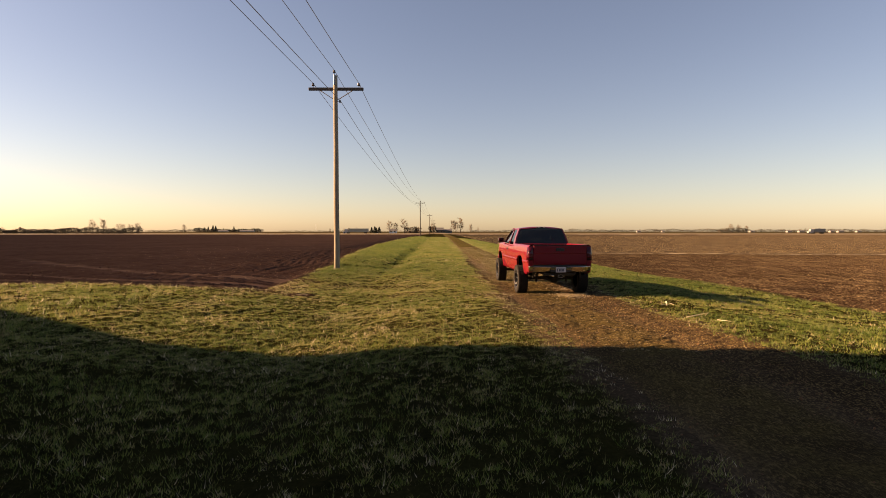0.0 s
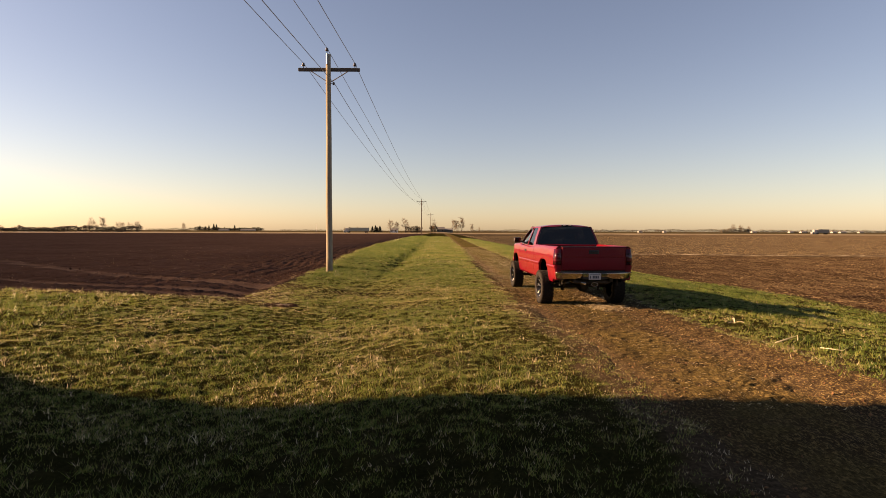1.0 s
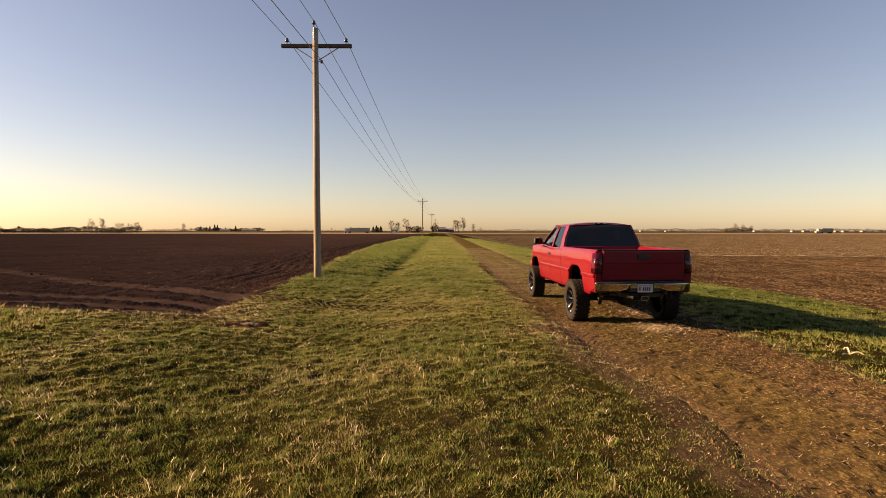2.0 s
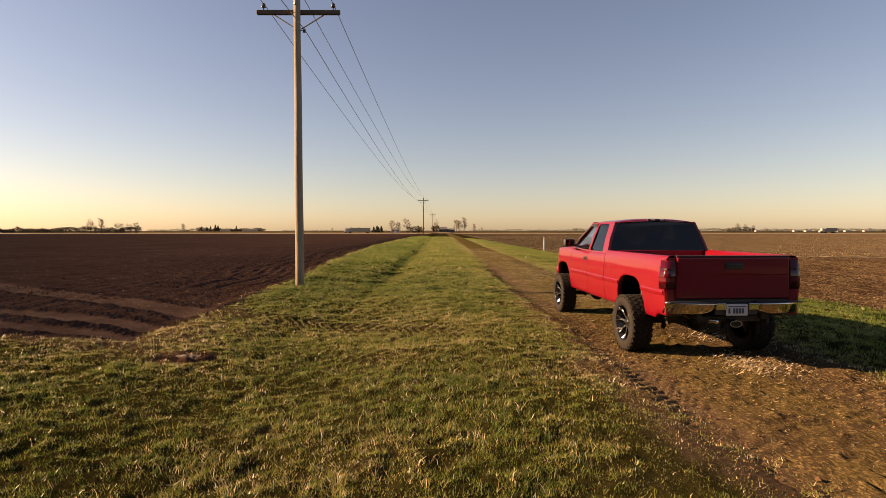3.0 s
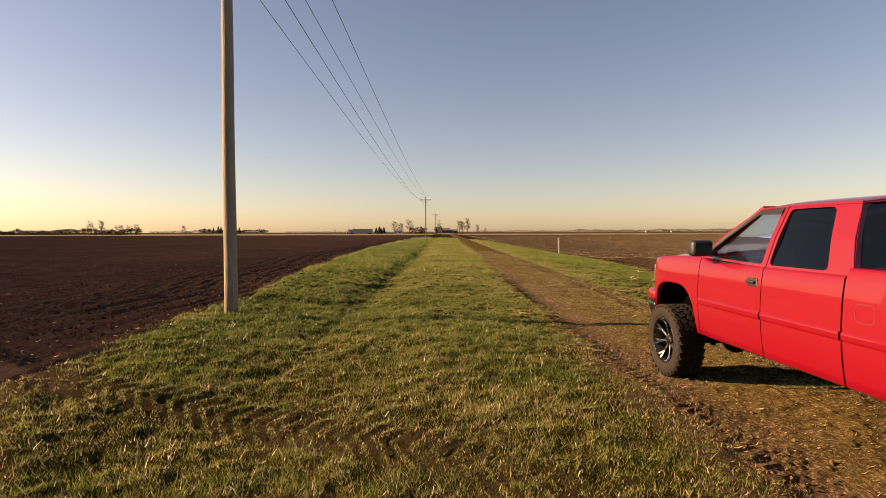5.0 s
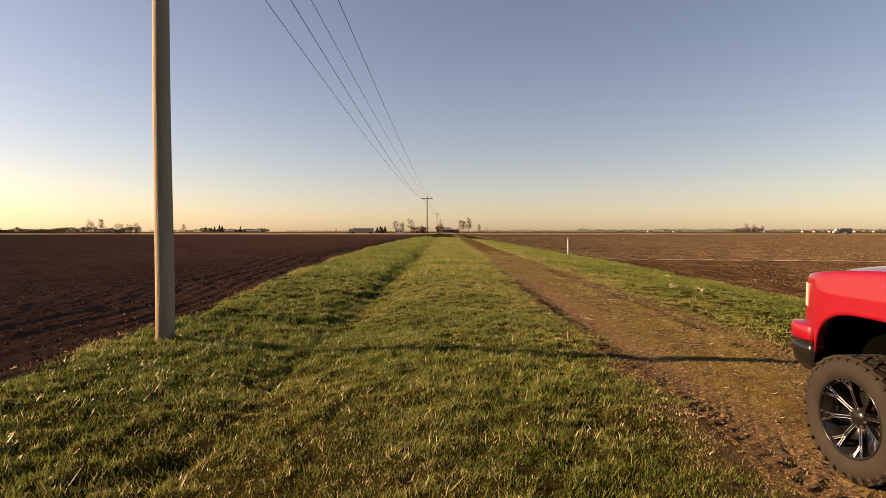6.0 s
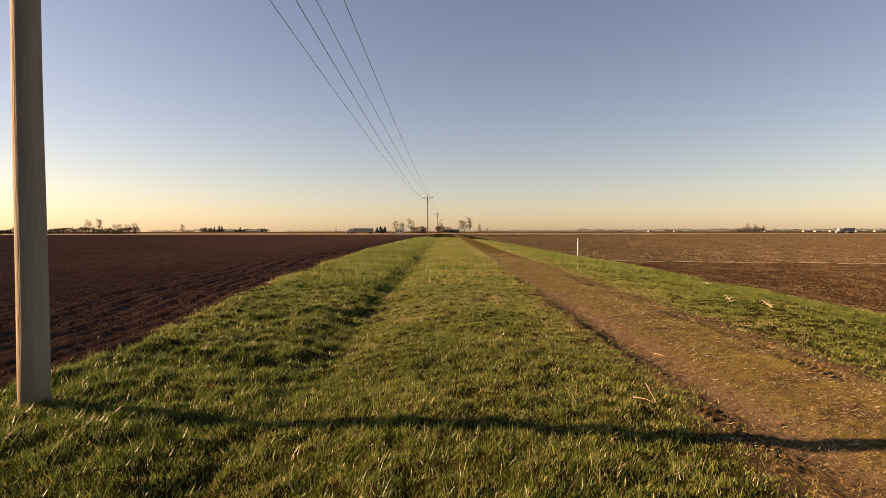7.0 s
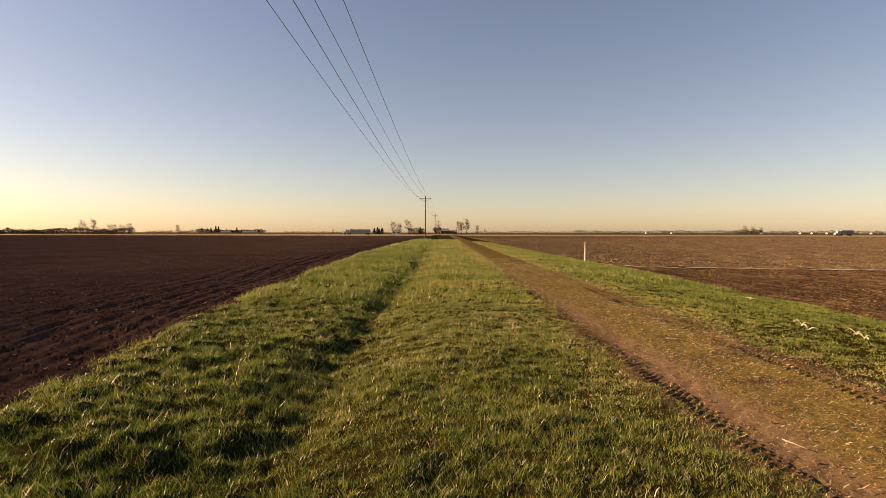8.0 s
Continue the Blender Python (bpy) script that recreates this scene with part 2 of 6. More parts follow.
def land(x, y):
    """Height of the ground, without the small relief of each surface."""
    x, y = np.asarray(x, float), np.asarray(y, float)
    lawn = np.interp(-x, [0, 1.0, 1.9, 2.6, 3.2, 4.0, 5.3, 6.7, 9, 14], [0, -0.08, -0.20, -0.23, -0.20, -0.13, -0.05, 0.05, 0.08, 0.05])
    bank = np.interp(-x, [-0.8, 0.2, 1.3, 2.0, 2.6, 3.2, 4.1, 5.4, 6.6, 9, 14], [0, 0.05, 0.045, 0.0, -0.05, 0.03, 0.10, 0.13, 0.08, 0.05, 0.0])
    far = step(y, 18, 23)
    left = lawn * (1 - far) + bank * far
    wander = x + 2.55 + 0.008 * np.maximum(y - 30, 0) + 0.3 * (lattice(x * 0, y, 3.1, 4) - 0.5) + 0.12 * (lattice(x * 0, y, 0.9, 5) - 0.5)
    trough = -0.10 * np.exp(-np.where(wander > 0, wander / 0.75, wander / 0.42) ** 2) * step(y, 24, 31) * (0.55 + 0.9 * lattice(x * 0, y, 1.7, 6))
    right = np.interp(x, [4.6, 5.6, 6.6, 8, 10, 11.4, 13, 15], [0, -0.02, -0.07, -0.21, -0.42, -0.55, -0.64, -0.66]) * (1 - 0.5 * step(y, 80, 150))
    field = -0.14 * step(in_field(x, y), -0.25, 0.6) - 0.07 * step(-x, 8, 14) * step(y, 18, 20)
    rolling = 0.05 * (lattice(x, y, 2.6, 1) - 0.5) * step(np.abs(x - 3), 0.8, 2.5) + 0.12 * (lattice(x, y, 60.0, 2) - 0.5) * step(np.hypot(x, y - 20), 60, 140)
    rise = 0.2 * step(y, 60, 130) * (1 - step(np.abs(x + 1), 5, 9))
    settled = -0.05 * step(x, 1.2, 2.2) * (1 - step(x, 5.0, 6.0)) * step(y, 9, 14) * (1 - step(y, 22, 27))
    settled = settled - 0.03 * step(x, 1.4, 2.0) * (1 - step(x, 4.6, 5.2)) * step(y, 15.7, 16.6) * (1 - step(y, 17.4, 18.6))
    return left + trough + right + field + rolling + rise + settled


def prints(x, y):
    """Where a tractor turned off the lane: its two tracks (0 to 1) and the height of the lug prints in them."""
    x, y = np.asarray(x, float), np.asarray(y, float)
    path = 19.4 - 0.45 * (x + 2.5) - 0.06 * (x + 2.5) ** 2
    slant = np.sqrt(1 + (0.45 + 0.12 * (x + 2.5)) ** 2)
    near, lug = np.zeros_like(x), np.zeros_like(x)
    for off, deep in ((0.0, 1.0), (-2.1, 0.35)):
        d = (y - path - off) / slant
        k = (1 - step(np.abs(d), 0.26, 0.4)) * step(x, -6.8, -5.2) * (1 - step(x, -0.6, 1.2)) * deep
        saw = np.abs(((x * slant - 0.7 * np.abs(d)) / 0.19) % 1 - 0.5) * 2
        near, lug = np.maximum(near, k), lug + k * (step(saw, 0.3, 0.7) - 0.5)
    return near, 0.050 * lug * (0.2 + 1.1 * lattice(x, y, 0.6, 19))


def tussock(x, y):
    """Small humps of the turf; rougher along the ditch."""
    near, lug = prints(x, y)
    lawn = 1 - step(y, 19, 24)
    rank = 1 + 0.8 * step(y, 23, 28) * step(-np.asarray(x, float), 1.6, 3.0)
    worn = 1 - 0.6 * step(x, 0.6, 1.8) * (1 - step(x, 4.2, 5.5))
    humps = 0.066 * (lattice(x, y, 0.13, 7) - 0.5) + (0.055 - 0.022 * lawn) * (lattice(x, y, 0.34, 9) - 0.5) + (0.045 - 0.025 * lawn) * (lattice(x, y, 0.8, 8) - 0.5)
    return humps * rank * worn * (1 - 0.3 * near) * (1 - 0.45 * step(x, 5.0, 6.2)) + lug


def bareness(x, y):
    """How bare the turf is: beside the lane, at the fields' margins and where vehicles swing into the field."""
    mottle = lattice(x, y, 0.35, 41) + lattice(x, y, 1.4, 42) - 1
    beside = np.minimum(x - lane_left(y), lane_right(y) - x) + 0.75 * mottle
    margin = in_field(x, y) + 0.8 * mottle
    corner = np.hypot((x + 5.3) / 1.5, (y - 18.4) / 1.6) + 0.9 * mottle
    puddle = np.hypot((x + 4.28) / 0.62, (y - 16.62) / 0.40) + 0.5 * mottle
    other = x - edge_right(y) + 0.8 * mottle
    return np.maximum.reduce([step(beside - 0.38 - 0.08 * step(y, 19, 24), -0.2, 0.5), (0.9 - 0.6 * step(y, 20.8, 23)) * step(margin, -0.5 - 0.55 * (1 - step(y, 21, 23)), 0.15), 0.65 * (1 - step(corner, 0.55, 1.25)), 1 - step(puddle, 0.7, 1.1), step(other, -0.5, 0.3)])


def ground_at(x, y):
    return float(land(x, y))


def spread(a, b, s, grow, limit_lo, limit_hi):
    """Stations: even steps s from a to b, then ever wider to the limits."""
    mid = list(np.arange(a, b + s / 2, s))
    lo, hi, w = a, b, s
    while hi < limit_hi:
        w *= grow
        hi += w
        mid.append(hi)
    w = s
    while lo > limit_lo:
        w *= grow
        lo -= w
        mid.insert(0, lo)
    return np.array(mid)


# one sheet of turf and farmland that reaches the horizon
gx = spread(-7.4, 5.6, 0.07, 1.10, -4200, 4200)
gy = spread(7, 32, 0.09, 1.085, -3000, 4600)
X, Y = np.meshgrid(gx, gy, indexing="ij")
under = np.maximum(step(in_field(X, Y), 0.1, 0.7), step(X - edge_right(Y), 0.2, 0.9)) * (1 - step(Y, 330, 345))
Z = land(X, Y) + tussock(X, Y) * (1 - under) - 0.16 * under
inside = np.minimum(X - lane_left(Y), lane_right(Y) - X) + 0.3 * (lattice(X, Y, 0.5, 41) - 0.5) + 0.3 * (lattice(X, Y, 1.9, 42) - 0.5)
Z -= 0.07 * step(inside, 0.22, 0.5)
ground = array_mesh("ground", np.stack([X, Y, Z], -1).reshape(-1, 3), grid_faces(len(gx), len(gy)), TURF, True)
worn = bareness(X, Y)
worn = np.maximum(worn, 0.97 * step(inside + 0.25 * (lattice(X, Y, 0.13, 40) - 0.5) - 0.12 * step(Y, 19, 24), -0.28, 0.02))      # dust off the lane
worn = np.maximum(np.maximum(worn, 0.3 * prints(X, Y)[0]), 0.2 * step(lattice(X, Y, 0.3, 43) + 0.5 * lattice(X, Y, 1.1, 44), 0.95, 1.2) * (1 - step(Y, 20, 25)))
bare = ground.data.attributes.new("bare", "FLOAT", "POINT")
bare.data.foreach_set("value", np.ascontiguousarray(worn.ravel(), dtype=np.float32))
tagged(ground, "short spring grass and flat open farmland", "ground", kind="structure")


def sunk(edge, depth=0.16):
    """How far a field's margin dives under the turf, by the distance from its edge."""
    return depth * (1 - step(edge, -0.1, 0.55))


# the plowed field beyond the power poles
s = spread(0, 8, 0.064, 1.08, 0, 760) - 0.4
s = s[s > -0.45]
v = np.concatenate([np.arange(16.8, 24.95, 0.06), spread(25, 38, 0.10, 1.06, 25, 338)])
S, V = np.meshgrid(s, v, indexing="ij")
FX = edge_left(V) - S
ragged = 0.5 * (lattice(FX, V, 0.8, 11) - 0.5) + 0.5 * (lattice(FX, V, 2.7, 12) - 0.5)
near_edge = np.minimum(S, V - edge_south(FX)) + ragged
fading = 1 - 0.6 * step(V, 40, 60)
clods = 0.034 * (lattice(FX, V, 0.085, 13) - 0.5) * fading + 0.020 * (lattice(FX, V, 0.24, 14) - 0.5) * fading + 0.03 * (lattice(FX, V, 1.7, 15) - 0.5)
clods += 0.020 * np.sin(S * 2 * math.pi / 0.42 + 3.0 * lattice(FX * 0, V, 5.0, 16)) * (1 - step(S, 3, 7)) * step(V, 24, 27) * (0.4 + 1.2 * lattice(FX, V, 0.5, 10))
clods += 0.016 * np.sin(FX * 2 * math.pi / 0.76 + 2.0 * lattice(FX * 0, V, 6.0, 18)) * step(S, 0.5, 2.0)
pressed, ridges = np.zeros_like(V), np.zeros_like(V)             # wheel tracks that fan out from the corner
for at_x, at_y, slope, bend, half in ((-5.9, 20.35, 0.66, 0.004, 0.42), (-6.0, 18.75, 0.47, 0.0, 0.27), (-5.7, 17.75, 0.37, 0.0, 0.24)):
    west = at_x - FX
    d = (V - at_y - slope * west - bend * west ** 2) / math.hypot(1, slope) + 0.12 * (lattice(FX, V, 0.5, 20) - 0.5)
    pressed = np.maximum(pressed, 1 - step(np.abs(d), half * 0.8, half * 1.12))
    saw = np.abs(((west + 0.6 * d) / 0.21) % 1 - 0.5) * 2
    ridges += (step(saw, 0.25, 0.75) - 0.4) * np.exp(-((np.abs(d) - half - 0.16) / 0.15) ** 4)
reach = step(-FX, 5.2, 6.2) * (1 - step(-FX, 24, 34))
pressed *= reach
clods += 0.034 * ridges * reach * (1 - pressed) * (0.4 + 1.0 * lattice(FX, V, 0.6, 34))
FZ = land(FX, V) + 0.045 + clods * (1 - 0.75 * pressed) - 0.03 * pressed - 0.16 * (1 - step(near_edge, -0.35, 0.15))
field_left = array_mesh("plowed_field", np.stack([FX, V, FZ], -1).reshape(-1, 3), grid_faces(len(s), len(v)), SOIL_DARK, False)
packed = field_left.data.attributes.new("packed", "FLOAT", "POINT")
packed.data.foreach_set("value", np.ascontiguousarray((pressed * (0.65 + 0.35 * lattice(FX, V, 0.5, 17))).ravel(), dtype=np.float32))
tagged(field_left, "dark brown freshly plowed field with clods", "field", kind="structure")

# the tilled strip and the stubble beyond it, on the other side of the lane
FIELD_LINE = lambda q: 60.5 - 2.2 * step(q, 4, 22) - 0.05 * q
s = spread(0, 16, 0.14, 1.10, 0, 90) - 0.4
s = s[s > -0.45]
w = np.concatenate([np.linspace(0, 0.3, 40), np.linspace(0.3, 1, 260)[1:]])
S, W = np.meshgrid(s, w, indexing="ij")
V = -14 + W * (FIELD_LINE(S) + 14)
FX = edge_right(V) + S
ragged = 0.6 * (lattice(FX, V, 0.8, 21) - 0.5) + 0.5 * (lattice(FX, V, 2.7, 22) - 0.5)
lip = -0.10 * np.exp(-((V - FIELD_LINE(S) + 0.5) / 0.35) ** 2)
FZ = land(FX, V) + 0.01 + 0.06 * (lattice(FX, V, 0.3, 23) - 0.5) + 0.07 * (lattice(FX, V, 0.8, 24) - 0.5) + lip - sunk(S + ragged)
tilled = array_mesh("tilled_field", np.stack([FX, V, FZ], -1).reshape(-1, 3), grid_faces(len(s), len(w)), SOIL_TILLED, False)
tagged(tilled, "dark tilled soil strip beside the grass verge", "field", kind="structure")
s = spread(0, 30, 0.35, 1.09, 0, 760) - 0.4
s = s[s > -0.45]
w = spread(0, 30, 0.3, 1.07, 0, 300)
S, W = np.meshgrid(s, w, indexing="ij")
V = FIELD_LINE(S) + W
FX = edge_right(V) + S
ragged = 0.6 * (lattice(FX, V, 0.9, 31) - 0.5)
FZ = land(FX, V) + 0.05 + 0.13 * (lattice(FX, V, 0.7, 33) - 0.5) - sunk(S + ragged) - 0.1 * (1 - step(W, 0, 0.4))
stubble = array_mesh("stubble_field", np.stack([FX, V, FZ], -1).reshape(-1, 3), grid_faces(len(s), len(w)), STUBBLE, False)
tagged(stubble, "tan corn stubble field with scattered residue", "field", kind="structure")

# the dirt lane: two worn tracks, a straw-strewn middle, lug prints of a tractor along its edge
lx = np.linspace(-0.3, 1.2, 84)
ly = np.concatenate([np.arange(-30, 3, 0.5), np.arange(3, 40, 0.04), np.arange(40, 46, 0.1), np.arange(46, 130, 0.4), np.arange(130, 420, 3.0)])
U, V = np.meshgrid(lx, ly, indexing="ij")
FX = lane_left(V) + U * (lane_right(V) - lane_left(V))
inside = np.minimum(FX - lane_left(V), lane_right(V) - FX) + 0.3 * (lattice(FX, V, 0.5, 41) - 0.5) + 0.3 * (lattice(FX, V, 1.9, 42) - 0.5)
ruts = np.exp(-((FX - 1.98) / 0.34) ** 2) + np.exp(-((FX - 3.85) / 0.30) ** 2)
churn = step(V, 5, 8) * (1 - step(V, 19, 24)) * step(FX, 1.8, 2.6)
rough = 0.022 * (lattice(FX, V, 0.09, 43) - 0.5) + 0.010 * (lattice(FX, V, 0.21, 44) - 0.5)
lugs = np.zeros_like(V)
for centre, half, y0, y1, slant in ((1.56, 0.14, 21, 62, 0.7), (4.02, 0.16, 19, 62, -0.7), (3.62, 0.14, 22, 44, 0.7), (2.45, 0.16, 6.5, 12.5, 0.7), (3.3, 0.15, 7.0, 13, -0.7), (1.92, 0.27, 9.5, 24, 0.8)):
    d = FX - centre - 0.05 * np.sin(V * 0.5)
    saw = np.abs(((V + slant * np.abs(d)) / (0.12 if half < 0.2 else 0.17)) % 1 - 0.5) * 2
    lugs += (1.0 if half < 0.2 else 1.5) * (step(saw, 0.35, 0.65) - 0.4) * (1 - step(np.abs(d), half * 0.75, half)) * step(V, y0, y0 + 2) * (1 - step(V, y1 - 3, y1)) * step(lattice(FX * 0, V, 1.1, 47), 0.05, 0.45)
FZ = land(FX, V) + 0.015 - 0.03 * ruts + rough * (1 + 0.6 * churn) + (0.011 + 0.008 * step(V, 21, 25)) * lugs * (0.4 + 1.2 * lattice(FX, V, 0.35, 36)) + 0.010 * churn * (lattice(FX, V, 0.1, 45) - 0.5) - 0.12 * (1 - step(inside, -0.15, 0.3))
lane = array_mesh("dirt_lane", np.stack([FX, V, FZ], -1).reshape(-1, 3), grid_faces(len(lx), len(ly)), LANE_DIRT, False)
for key, value in (("track", np.clip(ruts, 0, 1) * (0.3 + 0.5 * step(V, 23, 27) * (1 - 0.6 * step(FX, 3.2, 3.6)) + 0.6 * (lattice(FX, V, 1.3, 48) - 0.4)).clip(0, 0.95) * (1 - 0.45 * step(FX, 3.2, 3.6)) * (1 - 0.6 * churn)), ("middle", np.exp(-((FX - 2.95 - 0.12 * step(V, 23, 27)) / (0.75 + 0.15 * step(V, 23, 27) + 0.2 * step(V, 28, 40))) ** 4) * np.clip(0.3 + 0.25 * step(V, 34, 44) + 2.2 * (0.5 * lattice(FX, V, 0.7, 49) + 0.5 * lattice(FX, V, 0.2, 46) - 0.3), 0, 1) * (0.35 + 0.65 * step(V, 18, 26)))):
    layer = lane.data.attributes.new(key, "FLOAT", "POINT")
    layer.data.foreach_set("value", np.ascontiguousarray(value.ravel(), dtype=np.float32))
tagged(lane, "reddish brown dirt lane with wheel ruts and straw", "dirt road", kind="structure")


# ---------------------------------------------------------------- the power line
def utility_pole(base, top, arm_z, label, wood):
    """A pole with a crossarm on its far side; base and top in the world."""
    base, top = Vector(base), Vector(top)
    ob = thing("utility_pole", base, label, "utility pole", "power line poles")
    t = top - base
    bm = bmesh.new()
    n = 14
    path = [t * (k / n) + Vector((0.004 * math.sin(k * 0.9), 0.004 * math.cos(k * 0.7), 0)) * (0 < k < n) for k in range(n + 1)]
    path[0] = Vector((0, 0, -0.5))
    tube(bm, path, [0.128 - 0.035 * k / n for k in range(n + 1)], 18)
    part("pole", bm, wood, ob, "weathered wooden pole", True)
    az = arm_z - base.z
    c = t * (az / t.z)
    bm = bmesh.new()
    box(bm, c.x - 1.22, c.y + 0.09, az - 0.062, c.x + 1.22, c.y + 0.20, az + 0.062, 0.01)
    part("crossarm", bm, ARM_WOOD, ob, "dark wooden crossarm")
    for side in (-1, 1):
        bm = bmesh.new()
        tube(bm, [(c.x + side * 0.72, c.y + 0.215, az - 0.05), (c.x + side * 0.07, c.y + 0.17, az - 0.47)], 0.019, 6)
        part("brace", bm, STEEL, ob, "flat steel brace")
    spots = [(c.x - 1.02, c.y + 0.145, az + 0.06), (c.x + 1.02, c.y + 0.145, az + 0.06), (t.x - 0.03, t.y - 0.1, t.z + 0.02)]
    for x, y, z in spots:
        bm = bmesh.new()
        spin(bm, [(0.0, -0.1), (0.014, -0.1), (0.014, 0.09), (0.055, 0.085), (0.075, 0.11), (0.045, 0.135), (0.06, 0.165), (0.032, 0.205), (0.0, 0.21)], 12, "Z")
        part("insulator", bm, PORCELAIN, ob, "dark porcelain pin insulator", True, Matrix.Translation((x, y, z)))
    bm = bmesh.new()
    box(bm, t.x - 0.055, t.y - 0.125, t.z - 0.42, t.x - 0.005, t.y - 0.085, t.z + 0.02, 0.006)
    part("top_bracket", bm, STEEL, ob)
    q = t * ((az - 0.58) / t.z)
    bm = bmesh.new()
    spin(bm, [(0.0, -0.05), (0.045, -0.05), (0.03, -0.015), (0.03, 0.015), (0.045, 0.05), (0.0, 0.05)], 12, "Z")
    part("spool", bm, PORCELAIN, ob, "", True, Matrix.Translation((q.x + 0.2, q.y, q.z)))
    bm = bmesh.new()
    tube(bm, [(q.x - 0.13, q.y, q.z), (q.x + 0.25, q.y, q.z)], 0.012, 6)
    part("spool_bolt", bm, STEEL, ob)
    ties = [base + Vector((x, y, z + 0.2)) for x, y, z in spots]
    return ties + [base + q + Vector((0.235, 0, 0))]


POLES = [((-4.5, -84.0, 0.0), (-4.6, -84.0, 8.9), 8.3), ((-4.68, 24.5, ground_at(-4.68, 24.5)), (-4.72, 24.62, 8.68), 8.13),
         ((-4.97, 133.0, 0.22), (-5.0, 133.2, 9.35), 8.8), ((-4.97, 246.0, 0.1), (-4.9, 246.0, 9.6), 9.05), ((-4.8, 357.0, 0.0), (-4.8, 357.0, 9.3), 8.8),
         ((-4.7, 468.0, 0.0), (-4.7, 468.0, 9.2), 8.7)]
knots = [utility_pole(b, t, z, "weathered wooden utility pole with dark crossarm beside a grass ditch" if k == 1 else "far wooden utility pole with crossarm along the lane", POLE_WOOD if k < 2 else POLE_SILHOUETTE) for k, (b, t, z) in enumerate(POLES)]
for k in range(4):
    wire = thing("power_line", knots[0][k], "thin sagging overhead power wire between wooden poles", "power line", "overhead wires")
    origin = Vector(knots[0][k])
    for a, b in zip(knots, knots[1:]):
        bm = bmesh.new()
        n = 28
        drop = (1.25, 1.25, 1.1, 1.45)[k]
        tube(bm, [Vector(a[k]).lerp(Vector(b[k]), i / n) - Vector((0, 0, drop * 4 * (i / n) * (1 - i / n))) - origin for i in range(n + 1)], 0.011, 5)
        part("wire_span", bm, WIRE, wire, "", True)

# a slim white marker post in the verge
post = thing("marker_post", (10.05, 64.3, ground_at(10.05, 64.3)), "slim white marker post standing in the grass verge", "post")
bm = bmesh.new()
box(bm, -0.055, -0.03, -0.1, 0.055, 0.03, 1.5, 0.015, 2)
part("stake", bm, WHITE_PAINT, post)
bm = bmesh.new()
box(bm, -0.058, -0.033, 1.30, 0.058, 0.033, 1.42, 0.004)
part("band", bm, simple("faded_orange_band", (0.55, 0.30, 0.14), 0.6), post, "faded orange band")


# ---------------------------------------------------------------- an unseen building, added to cast the shade over the lane
def prism(bm, outline, x0, x1):
    a = [bm.verts.new((x0, y, z)) for y, z in outline]
    b = [bm.verts.new((x1, y, z)) for y, z in outline]
    bm.faces.new(a)
    bm.faces.new(b[::-1])
    for k in range(len(outline)):
        j = (k + 1) % len(outline)
        bm.faces.new((a[k], a[j], b[j], b[k]))


barn = thing("barn", (-24.0, 0, -0.3), "tall plain unseen building shaped to cast the shade over the lane", "barn")
bm = bmesh.new()
# stepped outline fits the shade's edge; the long south end blocks sky light
prism(bm, [(15.3, -0.3), (15.3, 4.1), (11.15, 6.72), (11.15, 12.6), (3.0, 14.4), (-34.0, 13.0), (-34.0, -0.3)], -14.0, 0.0)
part("wall", bm, BARN_PAINT, barn)
for (ya, za), (yb, zb) in (((15.55, 3.96), (11.15, 6.73)), ((11.25, 12.60), (3.0, 14.5)), ((3.0, 14.5), (-34.3, 13.1))):
    bm = bmesh.new()
    prism(bm, [(ya, za), (yb, zb), (yb, zb + 0.1), (ya, za + 0.1)], -14.2, 0.1)
    part("roof", bm, ROOF_GREY, barn)

# unseen shed, added behind the camera to darken the foreground shade
shed = thing("machine_shed", (-4.0, -16.0, -0.3), "long plain unseen shed added behind the camera to block sky light", "shed")
bm = bmesh.new()
prism(bm, [(6.0, -0.3), (6.0, 6.0), (0.0, 8.6), (-6.0, 6.0), (-6.0, -0.3)], -20.0, 20.0)
part("wall", bm, BARN_PAINT, shed)
for q in (-1, 1):
    bm = bmesh.new()
    prism(bm, [(q * 6.4, 5.85), (0, 8.62), (0, 8.74), (q * 6.4, 5.97)], -20.4, 20.4)
    part("roof", bm, ROOF_GREY, shed)

# ---------------------------------------------------------------- the red pickup
def paint_material():
    m, t, p = material("red_paint", 0.5, 0.0, 0.2)
    dust = noise_of(t, 2.2, 6, 0.7)
    c = ramp(t, dust, [(0.35, (0.172, 0.0007, 0.0085)), (0.75, (0.162, 0.0018, 0.0092))])
    t.links.new(c, p.inputs["Base Color"])
    p.inputs["Coat Weight"].default_value = 0.85
    p.inputs["Coat Roughness"].default_value = 0.035
    return m


RED = paint_material()
RUBBER = simple("dusty_tyre_rubber", (0.0125, 0.0100, 0.0074), 0.85, 0, 0.35, 9.0, 0.2, 0.3)
BLACK_PLASTIC = simple("black_plastic", (0.014, 0.014, 0.015), 0.5, 0, 0.2, 15.0)
BLACK_GLOSS = simple("gloss_black_alloy", (0.012, 0.012, 0.013), 0.18, 0.3, 0.1, 8.0)
MACHINED = simple("machined_alloy", (0.72, 0.71, 0.70), 0.2, 1.0, 0.1, 10.0)
CHROME = simple("chrome", (0.52, 0.50, 0.47), 0.10, 1.0, 0.06, 3.0)
UNDER = simple("greasy_steel", (0.03, 0.026, 0.022), 0.7, 0.3, 0.4, 8.0)
RUSTY = simple("tan_bracket", (0.062, 0.052, 0.030), 0.7, 0.2, 0.3, 12.0)
